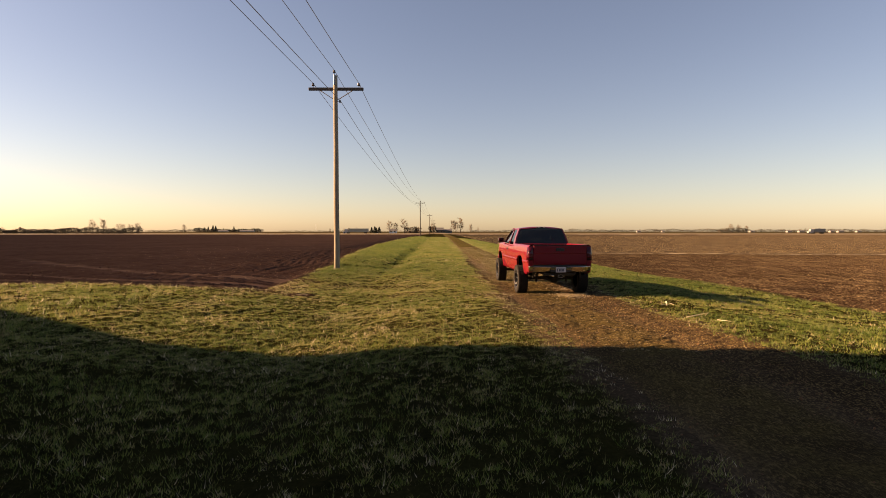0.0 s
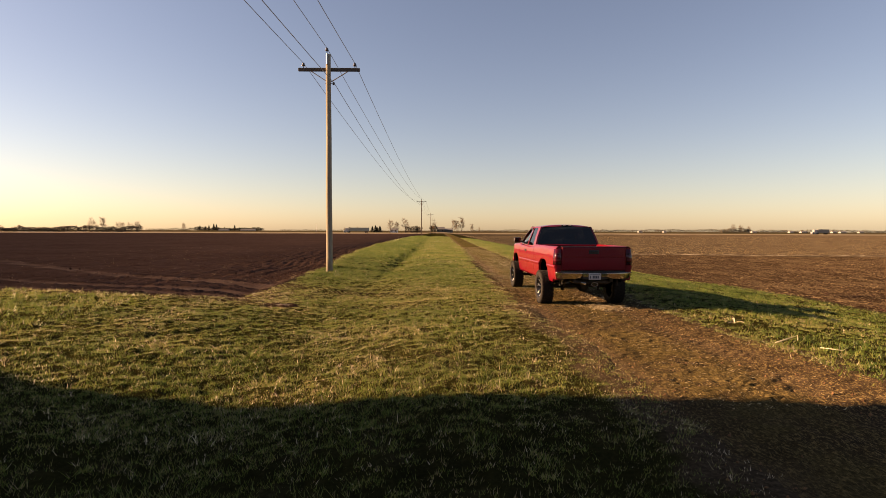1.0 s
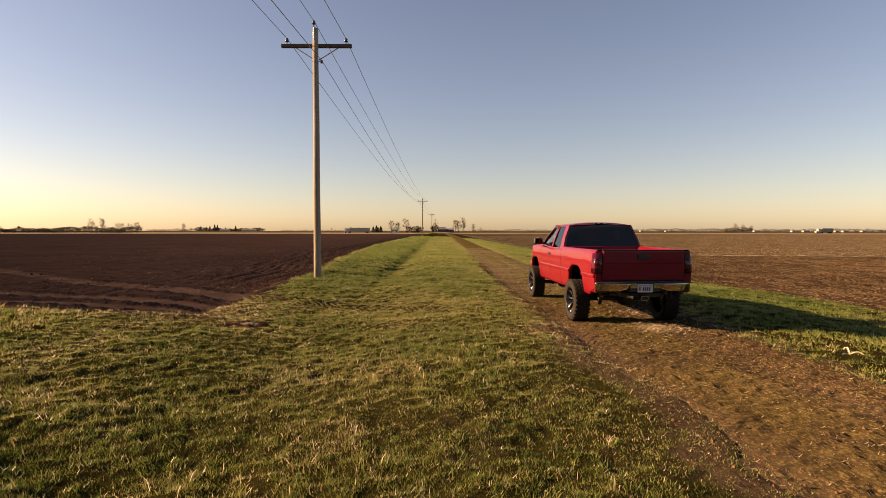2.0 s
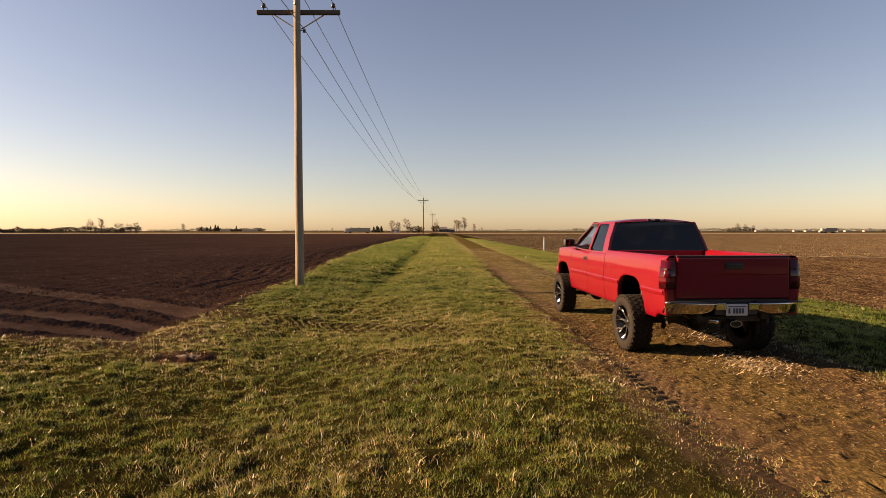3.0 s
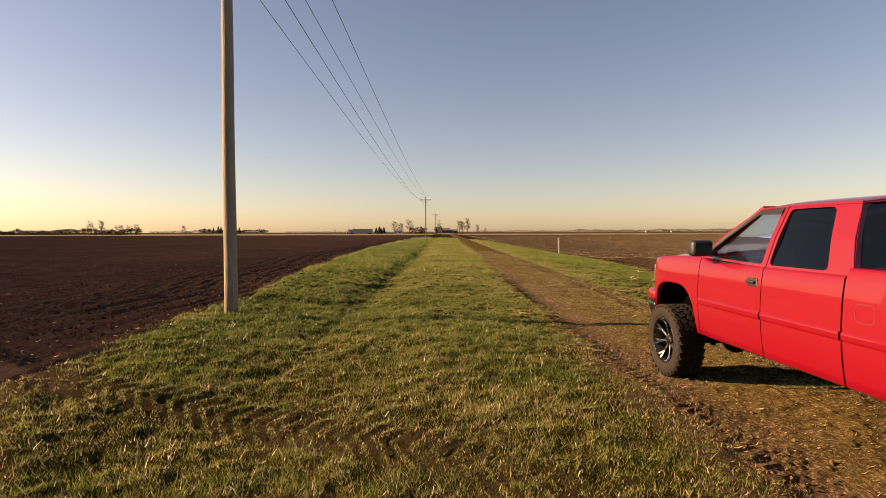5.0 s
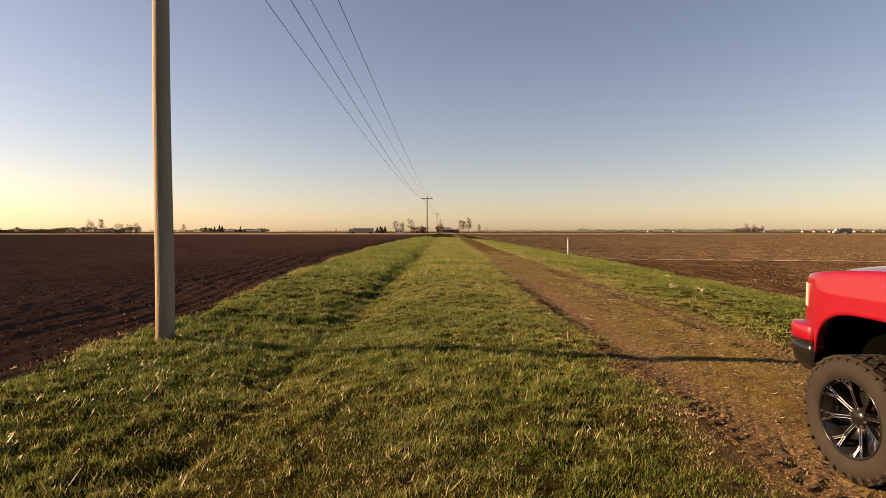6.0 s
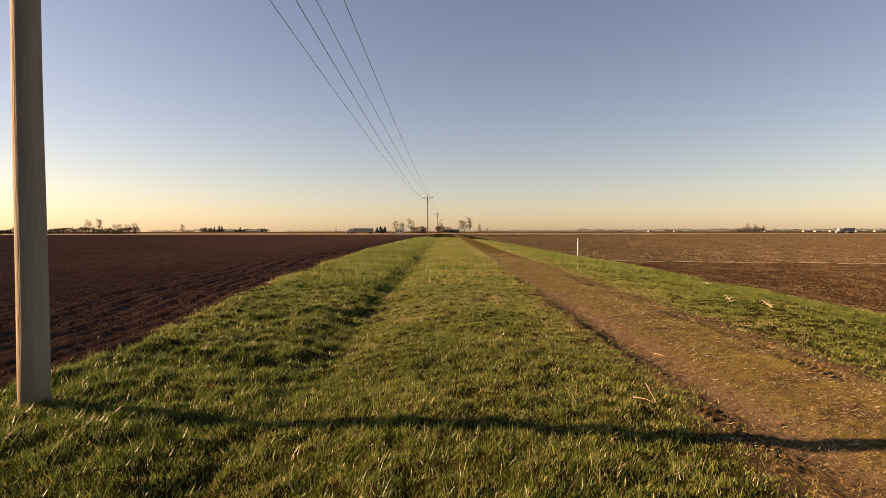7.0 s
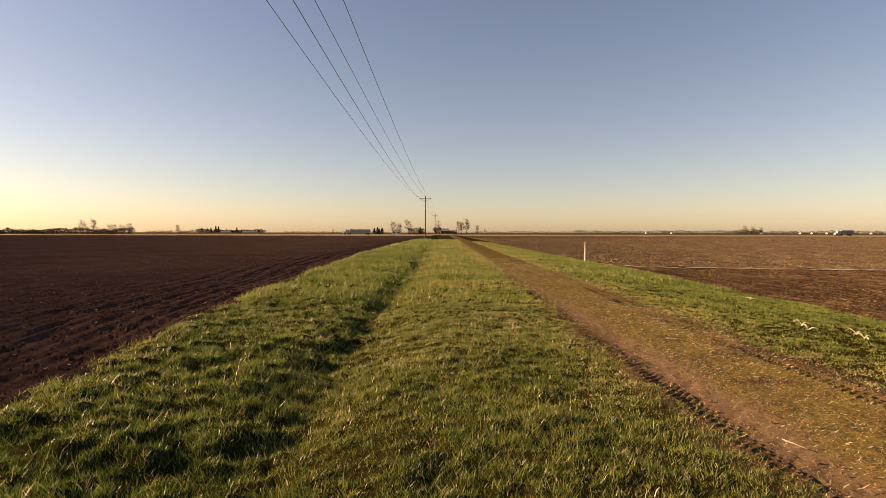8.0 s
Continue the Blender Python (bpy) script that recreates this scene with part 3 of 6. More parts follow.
LENS_RED = simple("red_lens", (0.055, 0.0015, 0.006), 0.10, 0, 0.15, 20.0)
LENS_DARK = simple("dark_lens", (0.022, 0.001, 0.003), 0.15, 0, 0.2, 25.0)
LENS_PINK = simple("pink_lens", (0.09, 0.016, 0.022), 0.12, 0, 0.2, 25.0)
LENS_CLEAR = simple("clear_lens", (0.55, 0.42, 0.40), 0.15, 0, 0.15, 25.0)
PLATE_WHITE = simple("plate_white", (0.52, 0.51, 0.52), 0.5, 0, 0.05, 5.0)
PLATE_INK = simple("plate_ink", (0.05, 0.06, 0.09), 0.5, 0, 0.05, 5.0)
SEAT_CLOTH = simple("dark_seat_cloth", (0.035, 0.034, 0.035), 0.9, 0, 0.2, 30.0)


def tint_material(name, shade):
    m, t, p = material(name, 0.03, 0.0, 0.5)
    p.inputs["Base Color"].default_value = (shade, shade * 1.04, shade * 1.1, 1)
    p.inputs["Transmission Weight"].default_value = 1.0
    p.inputs["IOR"].default_value = 1.45
    smudge = noise_of(t, 3.0, 4)
    r = node(t, "ShaderNodeMapRange")
    r.inputs["To Min"].default_value, r.inputs["To Max"].default_value = 0.02, 0.07
    t.links.new(smudge, r.inputs["Value"])
    t.links.new(r.outputs["Result"], p.inputs["Roughness"])
    return m


TINT, TINT_LIGHT = tint_material("tinted_glass", 0.012), tint_material("lightly_tinted_glass", 0.72)
# near-black colour stands in for the shade inside the wheel arches
WELL_SHADE = simple("shade_black_well", (0.0015, 0.0015, 0.0015), 0.95, 0, 0.2, 15.0, 0.0, 0.0)
MIRROR = simple("mirror_silver", (0.10, 0.10, 0.11), 0.05, 1.0, 0.05, 10.0)
truck = thing("pickup_truck", pose(3.284, 16.998, -0.048, 0, 0, 2.8), "glossy red lifted extended-cab pickup parked on the dirt lane", "pickup truck")
AXLES = (0.0, 3.645)
HUB = 0.42


def flank(y, z):
    """Half width of the body."""
    w = np.interp(z, [0.50, 0.60, 0.78, 0.98, 1.18, 1.32, 1.40], [0.925, 0.950, 0.975, 0.985, 0.978, 0.960, 0.935])
    if y > 3.9:
        w = w - 0.15 * ((y - 3.9) / 0.5) ** 2.4
    if y < -0.8:
        w = w - 0.03 * ((-0.8 - y) / 0.3) ** 2
    return w


def sill(y):
    """Lower edge of the body, with the wheel openings."""
    low = 0.54 + 0.36 * (y > 4.155) + 0.07 * (y < -0.85)
    for a in AXLES:
        d = abs(y - a) / 0.515
        if d < 1:
            low = max(low, 0.54 + 0.51 * (1 - d ** 3.2) ** 0.42)
    return low


def shoulder(y):
    """Upper edge of the body side."""
    if y < 1.09:
        return 1.40
    if y < 3.06:
        return 1.345 + 0.05 * max(0.0, (y - 2.85) / 0.21) ** 2
    return 1.395 - 0.05 * ((y - 3.02) / 1.5) - 0.075 * max(0.0, (y - 3.6) / 0.92) ** 2


def body_panel(name, side, y0, y1, material_, label=""):
    ys = sorted(set([y0, y1] + [y for y in np.arange(math.ceil(y0 / 0.1) * 0.1, y1, 0.1)] +
                    [a + s * 0.515 * q for a in AXLES for s in (-1, 1) for q in (1.0, 0.995, 0.98, 0.95, 0.9, 0.84, 0.76, 0.66, 0.54, 0.4, 0.22) if y0 < a + s * 0.515 * q < y1]))
    bm = bmesh.new()
    cols = []
    for y in ys:
        lo, hi = sill(y), shoulder(y)
        w0 = flank(y, lo)
        col = [bm.verts.new((side * (w0 - 0.07), y, lo + 0.012)), bm.verts.new((side * (w0 - 0.012), y, lo))]
        for k in range(13):
            z = lo + 0.012 + (hi - 0.02 - lo - 0.012) * k / 12
            crease = 0.003 * math.exp(-((z - 0.86) / 0.02) ** 2)
            lipw = 0.004 * math.exp(-((z - lo) / 0.02) ** 2) * (lo > 0.62)
            col.append(bm.verts.new((side * (flank(y, z) - crease + lipw), y, z)))
        w1 = flank(y, hi)
        col += [bm.verts.new((side * (w1 - 0.012), y, hi)), bm.verts.new((side * (w1 - 0.085), y, hi + 0.004)), bm.verts.new((side * (w1 - 0.09), y, hi - 0.06))]
        cols.append(col)
    for a, b in zip(cols, cols[1:]):
        for p, q, r, s_ in zip(a, b, b[1:], a[1:]):
            bm.faces.new((p, q, r, s_))
    for col, inward in ((cols[0], 1), (cols[-1], -1)):      # folded edges at the panel gaps
        fold = [bm.verts.new((v.co.x - side * 0.03, v.co.y + inward * 0.002, v.co.z)) for v in col]
        col = [bm.verts.new(v.co) for v in col]
        for p, q, r, s_ in zip(col, col[1:], fold[1:], fold):
            bm.faces.new((p, q, r, s_))
    return part(name, bm, material_, truck, label, True)


def hoop(bm, outer, inner, thick):
    """A frame between two outlines with the same number of points, given a thickness."""
    n = len(outer)
    a, b = [bm.verts.new(p) for p in outer], [bm.verts.new(p) for p in inner]
    c, d = [bm.verts.new(Vector(p) + thick) for p in outer], [bm.verts.new(Vector(p) + thick) for p in inner]
    for k in range(n):
        j = (k + 1) % n
        for quad in ((a[k], a[j], b[j], b[k]), (c[k], d[k], d[j], c[j]), (b[k], b[j], d[j], d[k]), (a[k], c[k], c[j], a[j])):
            bm.faces.new(quad)


def rounded(points, r, n=4):
    """An outline with its corners rounded."""
    out = []
    pts = [Vector(p) for p in points]
    for k, p in enumerate(pts):
        a, b = (pts[k - 1] - p), (pts[(k + 1) % len(pts)] - p)
        p0, p1 = p + a.normalized() * min(r, a.length / 2.2), p + b.normalized() * min(r, b.length / 2.2)
        for i in range(n + 1):
            q = i / n
            out.append((1 - q) ** 2 * p0 + 2 * q * (1 - q) * p + q * q * p1)
    return out


def slab(bm, outline, thick):
    a = [bm.verts.new(p) for p in outline]
    b = [bm.verts.new(Vector(p) + thick) for p in outline]
    bm.faces.new(a)
    bm.faces.new(b[::-1])
    for k in range(len(a)):
        j = (k + 1) % len(a)
        bm.faces.new((a[k], b[k], b[j], a[j]))


def pillar_x(z):
    return 0.938 - 0.2 * ((z - 1.34) / 0.595) ** 1.25 if z > 1.34 else 0.938


for side in (-1, 1):
    body_panel("bed_side", side, -1.10, 1.085, RED)
    bm = bmesh.new()
    box(bm, side * 0.806, -1.107, 0.62, side * 0.935, -1.05, 1.375, 0.012, 2)
    part("rear_corner", bm, RED, truck)
    bm = bmesh.new()
    box(bm, side * 0.70, -1.085, 0.60, side * 0.915, -0.93, 0.68, 0.01)
    part("bed_apron", bm, BLACK_PLASTIC, truck, "dark apron behind the bumper end")
    rear_door = body_panel("rear_door", side, 1.10, 1.995, RED)
    door = body_panel("front_door", side, 2.005, 3.055, RED)
    body_panel("fender", side, 3.065, 4.36, RED)
    for y0, y1 in ((-1.08, -0.43), (0.43, 1.08), (1.105, 1.99), (2.01, 3.05)):   # rub strip along the flank
        bm = bmesh.new()
        n = 8
        ring = []
        for k in range(n + 1):
            y = y0 + (y1 - y0) * k / n
            ring.append([bm.verts.new((side * (flank(y, z) + off), y, z)) for z, off in ((0.872, -0.01), (0.878, 0.006), (0.892, 0.012), (0.925, 0.016), (0.936, 0.014), (0.956, -0.004))])
        for a, b in zip(ring, ring[1:]):
            for p, q, r, s_ in zip(a, b, b[1:], a[1:]):
                bm.faces.new((p, q, r, s_))
        bm.faces.new(ring[0])
        bm.faces.new(ring[-1][::-1])
        part("side_molding", bm, RED, truck)
    if side < 0:                                      # fuel filler door in the bed side
        bm = bmesh.new()
        rim = rounded([(side * (flank(y, z) + 0.0015), y, z) for y, z in ((0.81, 1.03), (0.98, 1.03), (0.98, 1.165), (0.81, 1.165))], 0.05)
        inset = rounded([(side * (flank(y, z) + 0.0015), y, z) for y, z in ((0.816, 1.036), (0.974, 1.036), (0.974, 1.159), (0.816, 1.159))], 0.046)
        hoop(bm, rim, inset, Vector((-side * 0.004, 0, 0)))
        part("fuel_door", bm, simple("dark_red_gap", (0.11, 0.002, 0.005), 0.6), truck, "rounded outline of the fuel door")
    # door and quarter windows in red frames
    inward = Vector((-side * 0.035, 0, 0))
    P = lambda y, z, d=0.0: (side * (pillar_x(z) + d), y, z)
    outer = [P(1.05, 1.34), P(1.13, 1.62), P(1.20, 1.935), P(1.96, 1.935), P(1.98, 1.62), P(1.995, 1.34)]
    inner = [P(1.29, 1.365), P(1.35, 1.62), P(1.42, 1.895), P(1.925, 1.895), P(1.945, 1.62), P(1.96, 1.365)]
    bm = bmesh.new()
    hoop(bm, rounded(outer, 0.02), rounded(inner, 0.05), inward)
    part("window_frame", bm, RED, rear_door)
    bm = bmesh.new()
    slab(bm, rounded([Vector(p) * 1.0 + inward * 0.35 for p in inner], 0.03), inward * 0.3)
    pane = part("window", bm, TINT, rear_door, "dark tinted glass")
    pane.visible_shadow = False
    outer = [P(2.005, 1.34), P(1.99, 1.62), P(1.97, 1.935), P(2.34, 1.925), P(2.76, 1.66), P(3.10, 1.385)]
    inner = [P(2.06, 1.365), P(2.045, 1.62), P(2.03, 1.890), P(2.30, 1.885), P(2.68, 1.64), P(2.97, 1.395)]
    bm = bmesh.new()
    hoop(bm, rounded(outer, 0.02), rounded(inner, 0.04), inward)
    part("window_frame", bm, RED, door)
    bm = bmesh.new()
    slab(bm, rounded([Vector(p) + inward * 0.35 for p in inner], 0.03), inward * 0.3)
    pane = part("window", bm, TINT_LIGHT, door, "lightly tinted glass")
    pane.visible_shadow = False
    bm = bmesh.new()                                  # dark rain guard over the front window
    guard = [P(2.02, 1.850, 0.022), P(2.01, 1.912, 0.008), P(2.33, 1.906, 0.008), P(2.74, 1.64, 0.008), P(2.98, 1.43, 0.010), P(2.93, 1.42, 0.022), P(2.69, 1.60, 0.024), P(2.30, 1.852, 0.026)]
    slab(bm, guard, Vector((-side * 0.004, 0, 0)))
    part("rain_guard", bm, BLACK_PLASTIC, door, "smoked plastic rain guard")
    # handle in a dark cup, and the mirror on its arm
    bm = bmesh.new()
    hx = flank(2.1, 1.20)
    box(bm, side * (hx - 0.012), 2.055, 1.160, side * (hx + 0.006), 2.205, 1.240, 0.012, 2)
    box(bm, side * (hx + 0.012), 2.075, 1.193, side * (hx + 0.034), 2.19, 1.220, 0.009, 2)
    part("handle", bm, BLACK_PLASTIC, door, "black plastic pull handle")
    bm = bmesh.new()
    box(bm, side * 0.90, 2.80, 1.41, side * 1.04, 2.88, 1.47, 0.02, 2)
    box(bm, side * 0.985, 2.74, 1.405, side * 1.215, 2.88, 1.585, 0.045, 4)
    mirror = part("mirror", bm, BLACK_PLASTIC, truck, "black folding door mirror", True)
    bm = bmesh.new()
    box(bm, side * 1.01, 2.732, 1.43, side * 1.19, 2.738, 1.56, 0.002)
    part("mirror_glass", bm, MIRROR, mirror)
    # lamps at the tail and at the nose
    bm = bmesh.new()
    for dz0, dz1, off in ((0, 0, 0.0),):
        lo = [bm.verts.new((x, y, 0.962)) for x, y in ((side * 0.81, -1.118), (side * 0.90, -1.128), (side * 0.945, -1.120), (side * 0.968, -1.088), (side * 0.980, -0.99))]
        mid = [bm.verts.new((x, y, 1.12)) for x, y in ((side * 0.81, -1.124), (side * 0.90, -1.136), (side * 0.945, -1.126), (side * 0.968, -1.090), (side * 0.980, -0.99))]
        hi = [bm.verts.new((x, y, 1.34)) for x, y in ((side * 0.81, -1.118), (side * 0.885, -1.126), (side * 0.922, -1.115), (side * 0.940, -1.085), (side * 0.951, -1.0))]
        for a, b in ((lo, mid), (mid, hi)):
            for k in range(4):
                bm.faces.new((a[k], a[k + 1], b[k + 1], b[k]))
        for a in (lo, hi):
            back = [bm.verts.new((side * 0.82, -1.05, a[0].co.z)), bm.verts.new((side * 0.93, -0.99, a[0].co.z))]
            bm.faces.new((a[0], a[1], a[2], a[3], a[4], back[1], back[0]))
    light = part("tail_light", bm, LENS_RED, truck, "dark red tail light", True)
    for z0, z1, mat in ((0.985, 1.035, LENS_DARK), (1.060, 1.112, LENS_PINK), (1.215, 1.235, LENS_DARK)):
        bm = bmesh.new()
        pts = [(0.822, -1.1272), (0.86, -1.1325), (0.90, -1.1385), (0.9475, -1.1285), (0.9705, -1.0915), (0.982, -1.0)]
        narrow = lambda z: 0.030 * max(0.0, (z - 1.12) / 0.22)          # the lens leans in towards its top
        a, b = [bm.verts.new((side * (x - narrow(z0) * (x > 0.87)), y + 0.006 * max(0.0, (z0 - 1.12) / 0.22), z0)) for x, y in pts], [bm.verts.new((side * (x - narrow(z1) * (x > 0.87)), y + 0.006 * max(0.0, (z1 - 1.12) / 0.22), z1)) for x, y in pts]
        c, d = [bm.verts.new((v.co.x * 0.985, v.co.y + 0.012, v.co.z)) for v in a], [bm.verts.new((v.co.x * 0.985, v.co.y + 0.012, v.co.z)) for v in b]
        for k in range(5):
            bm.faces.new((a[k], a[k + 1], b[k + 1], b[k]))
            bm.faces.new((a[k], c[k], c[k + 1], a[k + 1]))
            bm.faces.new((b[k], b[k + 1], d[k + 1], d[k]))
        part("lens_band", bm, mat, light)
    bm = bmesh.new()
    box(bm, side * 0.50, 4.30, 1.03, side * 0.80, 4.44, 1.22, 0.03, 2)
    outer = [(flank(y, 1.15) + 0.006, y) for y in (4.27, 4.30, 4.33, 4.36)] + [(0.80, 4.42)]
    ring = outer + [(x - 0.06, y - 0.02) for x, y in outer[::-1]]
    a, b = [bm.verts.new((side * x, y, 1.05)) for x, y in ring], [bm.verts.new((side * x, y, 1.23)) for x, y in ring]
    bm.faces.new(a)
    bm.faces.new(b[::-1])
    for k in range(len(ring)):
        j = (k + 1) % len(ring)
        bm.faces.new((a[k], a[j], b[j], b[k]))
    part("headlight", bm, LENS_CLEAR, truck, "clear headlight at the nose")

# roof, rear window, windshield
bm = bmesh.new()
nx, ny = 17, 15
top = []
for i in range(nx):
    u = -1 + 2 * i / (nx - 1)
    row = []
    for j in range(ny):
        v = -1 + 2 * j / (ny - 1)
        e = (1 - abs(u) ** 3.5) ** 0.5 * (1 - abs(v) ** 4) ** 0.5
        x = 0.752 * u
        y = 1.75 + 0.575 * v - 0.03 * (1 - u * u) * (v < 0) * abs(v) ** 3 + 0.05 * (1 - u * u) * (v > 0) * abs(v) ** 3
        row.append(bm.verts.new((x, y, 1.912 + 0.052 * e + 0.036 * (1 - u * u))))
    top.append(row)
for a, b in zip(top, top[1:]):
    for p, q, r, s_ in zip(a, b, b[1:], a[1:]):
        bm.faces.new((p, q, r, s_))
roof = part("roof", bm, RED, truck, "", True)
mod_thick = Vector((0, 0.03, -0.012))
bm = bmesh.new()
arch = [-1, -0.8, -0.45, 0, 0.45, 0.8, 1]
outer = [(-0.935, 1.05, 1.335), (-0.84, 1.13, 1.64)] + [(0.745 * u, 1.195, 1.926 + 0.050 * (1 - u * u)) for u in arch] + [(0.84, 1.13, 1.64), (0.935, 1.05, 1.335)]
inner = [(-0.885, 1.054, 1.355), (-0.805, 1.13, 1.64)] + [(0.71 * u, 1.190, 1.906 + 0.046 * (1 - u * u)) for u in arch] + [(0.805, 1.13, 1.64), (0.885, 1.054, 1.355)]
hoop(bm, rounded(outer, 0.03), rounded(inner, 0.07), mod_thick)
part("rear_frame", bm, RED, truck)
bm = bmesh.new()
slab(bm, rounded([Vector(p) + mod_thick * 0.2 for p in inner], 0.06), mod_thick * 0.3)
pane = part("rear_window", bm, TINT, truck, "dark tinted rear window")
pane.visible_shadow = False
bm = bmesh.new()
outer = [(-0.93, 3.10, 1.40), (-0.84, 2.74, 1.64), (-0.745, 2.33, 1.945), (0.745, 2.33, 1.945), (0.84, 2.74, 1.64), (0.93, 3.10, 1.40)]
inner = [(-0.85, 3.08, 1.41), (-0.775, 2.74, 1.64), (-0.69, 2.37, 1.922), (0.69, 2.37, 1.922), (0.775, 2.74, 1.64), (0.85, 3.08, 1.41)]
hoop(bm, outer, inner, Vector((0, -0.03, -0.03)))
part("windshield_frame", bm, RED, truck)
bm = bmesh.new()
slab(bm, [Vector(p) + Vector((0, -0.01, -0.01)) for p in inner], Vector((0, -0.006, -0.008)))
pane = part("windshield", bm, TINT_LIGHT, truck, "tinted windshield")
pane.visible_shadow = False
bm = bmesh.new()
box(bm, -0.16, 1.150, 1.950, 0.16, 1.24, 1.982, 0.01, 2)
cargo = part("cargo_lamp", bm, BLACK_PLASTIC, truck, "high brake lamp over the rear window")
for x in (-0.105, 0.06):
    bm = bmesh.new()
    box(bm, x, 1.144, 1.956, x + 0.075, 1.151, 1.976, 0.003)
    part("lens", bm, LENS_CLEAR, cargo)
# hood
bm = bmesh.new()
rows = []
for i in range(15):
    u = -1 + 2 * i / 14
    row = []
    for j in range(14):
        y = 3.06 + 1.46 * j / 13
        w = flank(min(y, 4.3), 1.38) - 0.06
        drop = 0.07 * max(0, (y - 4.3) / 0.22) ** 2
        row.append(bm.verts.new((u * w, y - 0.20 * abs(u) ** 3 * (j / 13) ** 3, shoulder(y) + 0.045 * (1 - u ** 4) - drop)))
    rows.append(row)
for a, b in zip(rows, rows[1:]):
    for p, q, r, s_ in zip(a, b, b[1:], a[1:]):
        bm.faces.new((p, q, r, s_))
part("hood", bm, RED, truck, "", True)
bm = bmesh.new()
box(bm, -0.55, 4.40, 0.86, 0.55, 4.53, 1.22, 0.03, 2)
part("grille", bm, BLACK_PLASTIC, truck)
turn = [(-0.957, 4.165), (-0.957, 4.22), (-0.953, 4.29), (-0.942, 4.37), (-0.915, 4.45), (-0.86, 4.52), (-0.76, 4.56), (-0.5, 4.59), (-0.2, 4.60)]
turn = turn + [(-x, y) for x, y in turn[::-1]]


def wrapped(profile):
    """A bar round the nose: profile of (inset, height), carried along the turn."""
    bm = bmesh.new()
    sec = []
    for k, (x, y) in enumerate(turn):
        d = Vector((*turn[min(k + 1, len(turn) - 1)], 0)) - Vector((*turn[max(k - 1, 0)], 0))
        inward = Vector((d.y, -d.x, 0)).normalized()
        sec.append([bm.verts.new(Vector((x, y, z)) + inward * inset) for inset, z in profile])
    for a, b in zip(sec, sec[1:]):
        for p, q, r, s_ in zip(a, b, b[1:], a[1:]):
            bm.faces.new((p, q, r, s_))
    bm.faces.new(sec[0])
    bm.faces.new(sec[-1][::-1])
    return bm


nose = part("front_bumper", wrapped([(0.09, 0.912), (0.012, 0.908), (0.0, 0.895), (-0.004, 0.80), (0.006, 0.785), (0.09, 0.785)]), RED, truck, "red front bumper cap", True)
part("chrome_strip", wrapped([(0.06, 0.782), (-0.003, 0.782), (-0.003, 0.768), (0.06, 0.768)]), CHROME, nose, "thin bright strip under the cap")
part("valance", wrapped([(0.08, 0.766), (0.004, 0.764), (0.004, 0.70), (0.03, 0.60), (0.085, 0.535), (0.14, 0.535)]), simple("satin_black_valance", (0.007, 0.007, 0.006), 0.22, 0, 0.2, 10.0), nose, "black lower valance", True)

# bed: tub, tailgate, bumper
bm = bmesh.new()
box(bm, -0.60, -1.05, 0.86, 0.60, 1.03, 0.90)
for s_ in (-1, 1):
    for ya, yb in ((-1.05, -0.52), (0.52, 1.03)):
        box(bm, s_ * 0.60, ya, 0.86, s_ * 0.86, yb, 0.90)
part("bed_floor", bm, BLACK_PLASTIC, truck, "dark bed liner floor")
for side in (-1, 1):
    bm = bmesh.new()
    box(bm, side * 0.82, -1.05, 1.10, side * 0.85, 1.03, 1.385, 0.008)
    for ya, yb in ((-1.05, -0.55), (0.55, 1.03)):
        box(bm, side * 0.82, ya, 0.90, side * 0.85, yb, 1.10, 0.004)
    box(bm, side * 0.56, -0.55, 1.085, side * 0.83, 0.55, 1.125, 0.015, 2)
    part("bed_wall", bm, RED, truck)
bm = bmesh.new()
box(bm, -0.86, 1.03, 0.86, 0.86, 1.07, 1.40, 0.01)
part("bulkhead", bm, RED, truck)
bm = bmesh.new()
box(bm, -0.90, 1.08, 0.62, 0.90, 1.12, 1.345, 0.01)
part("cab_back", bm, RED, truck)
bm = bmesh.new()
box(bm, -0.80, -1.12, 0.835, 0.80, -1.06, 1.385, 0.016, 3)
box(bm, -0.79, -1.131, 1.145, 0.79, -1.06, 1.385, 0.02, 3)
gate = part("tailgate", bm, RED, truck, "red tailgate")
bm = bmesh.new()
box(bm, -0.92, -1.10, 0.64, 0.92, -1.04, 0.832, 0.01)
part("gate_sill", bm, BLACK_PLASTIC, truck)
bm = bmesh.new()
box(bm, -0.80, -1.128, 1.386, 0.80, -1.05, 1.404, 0.007, 2)
part("gate_cap", bm, BLACK_PLASTIC, gate, "black plastic edge guard")
bm = bmesh.new()
box(bm, -0.125, -1.142, 1.225, 0.125, -1.125, 1.315, 0.012, 2)
box(bm, -0.095, -1.148, 1.262, 0.095, -1.138, 1.30, 0.008, 2)
part("gate_handle", bm, BLACK_PLASTIC, gate, "black tailgate latch handle")
bm = bmesh.new()
for k in range(3):
    box(bm, -0.78, -1.125 + 0.001 * k, 0.86 + 0.03 * k, 0.78, -1.115, 0.868 + 0.03 * k)
part("gate_rib", bm, RED, gate)
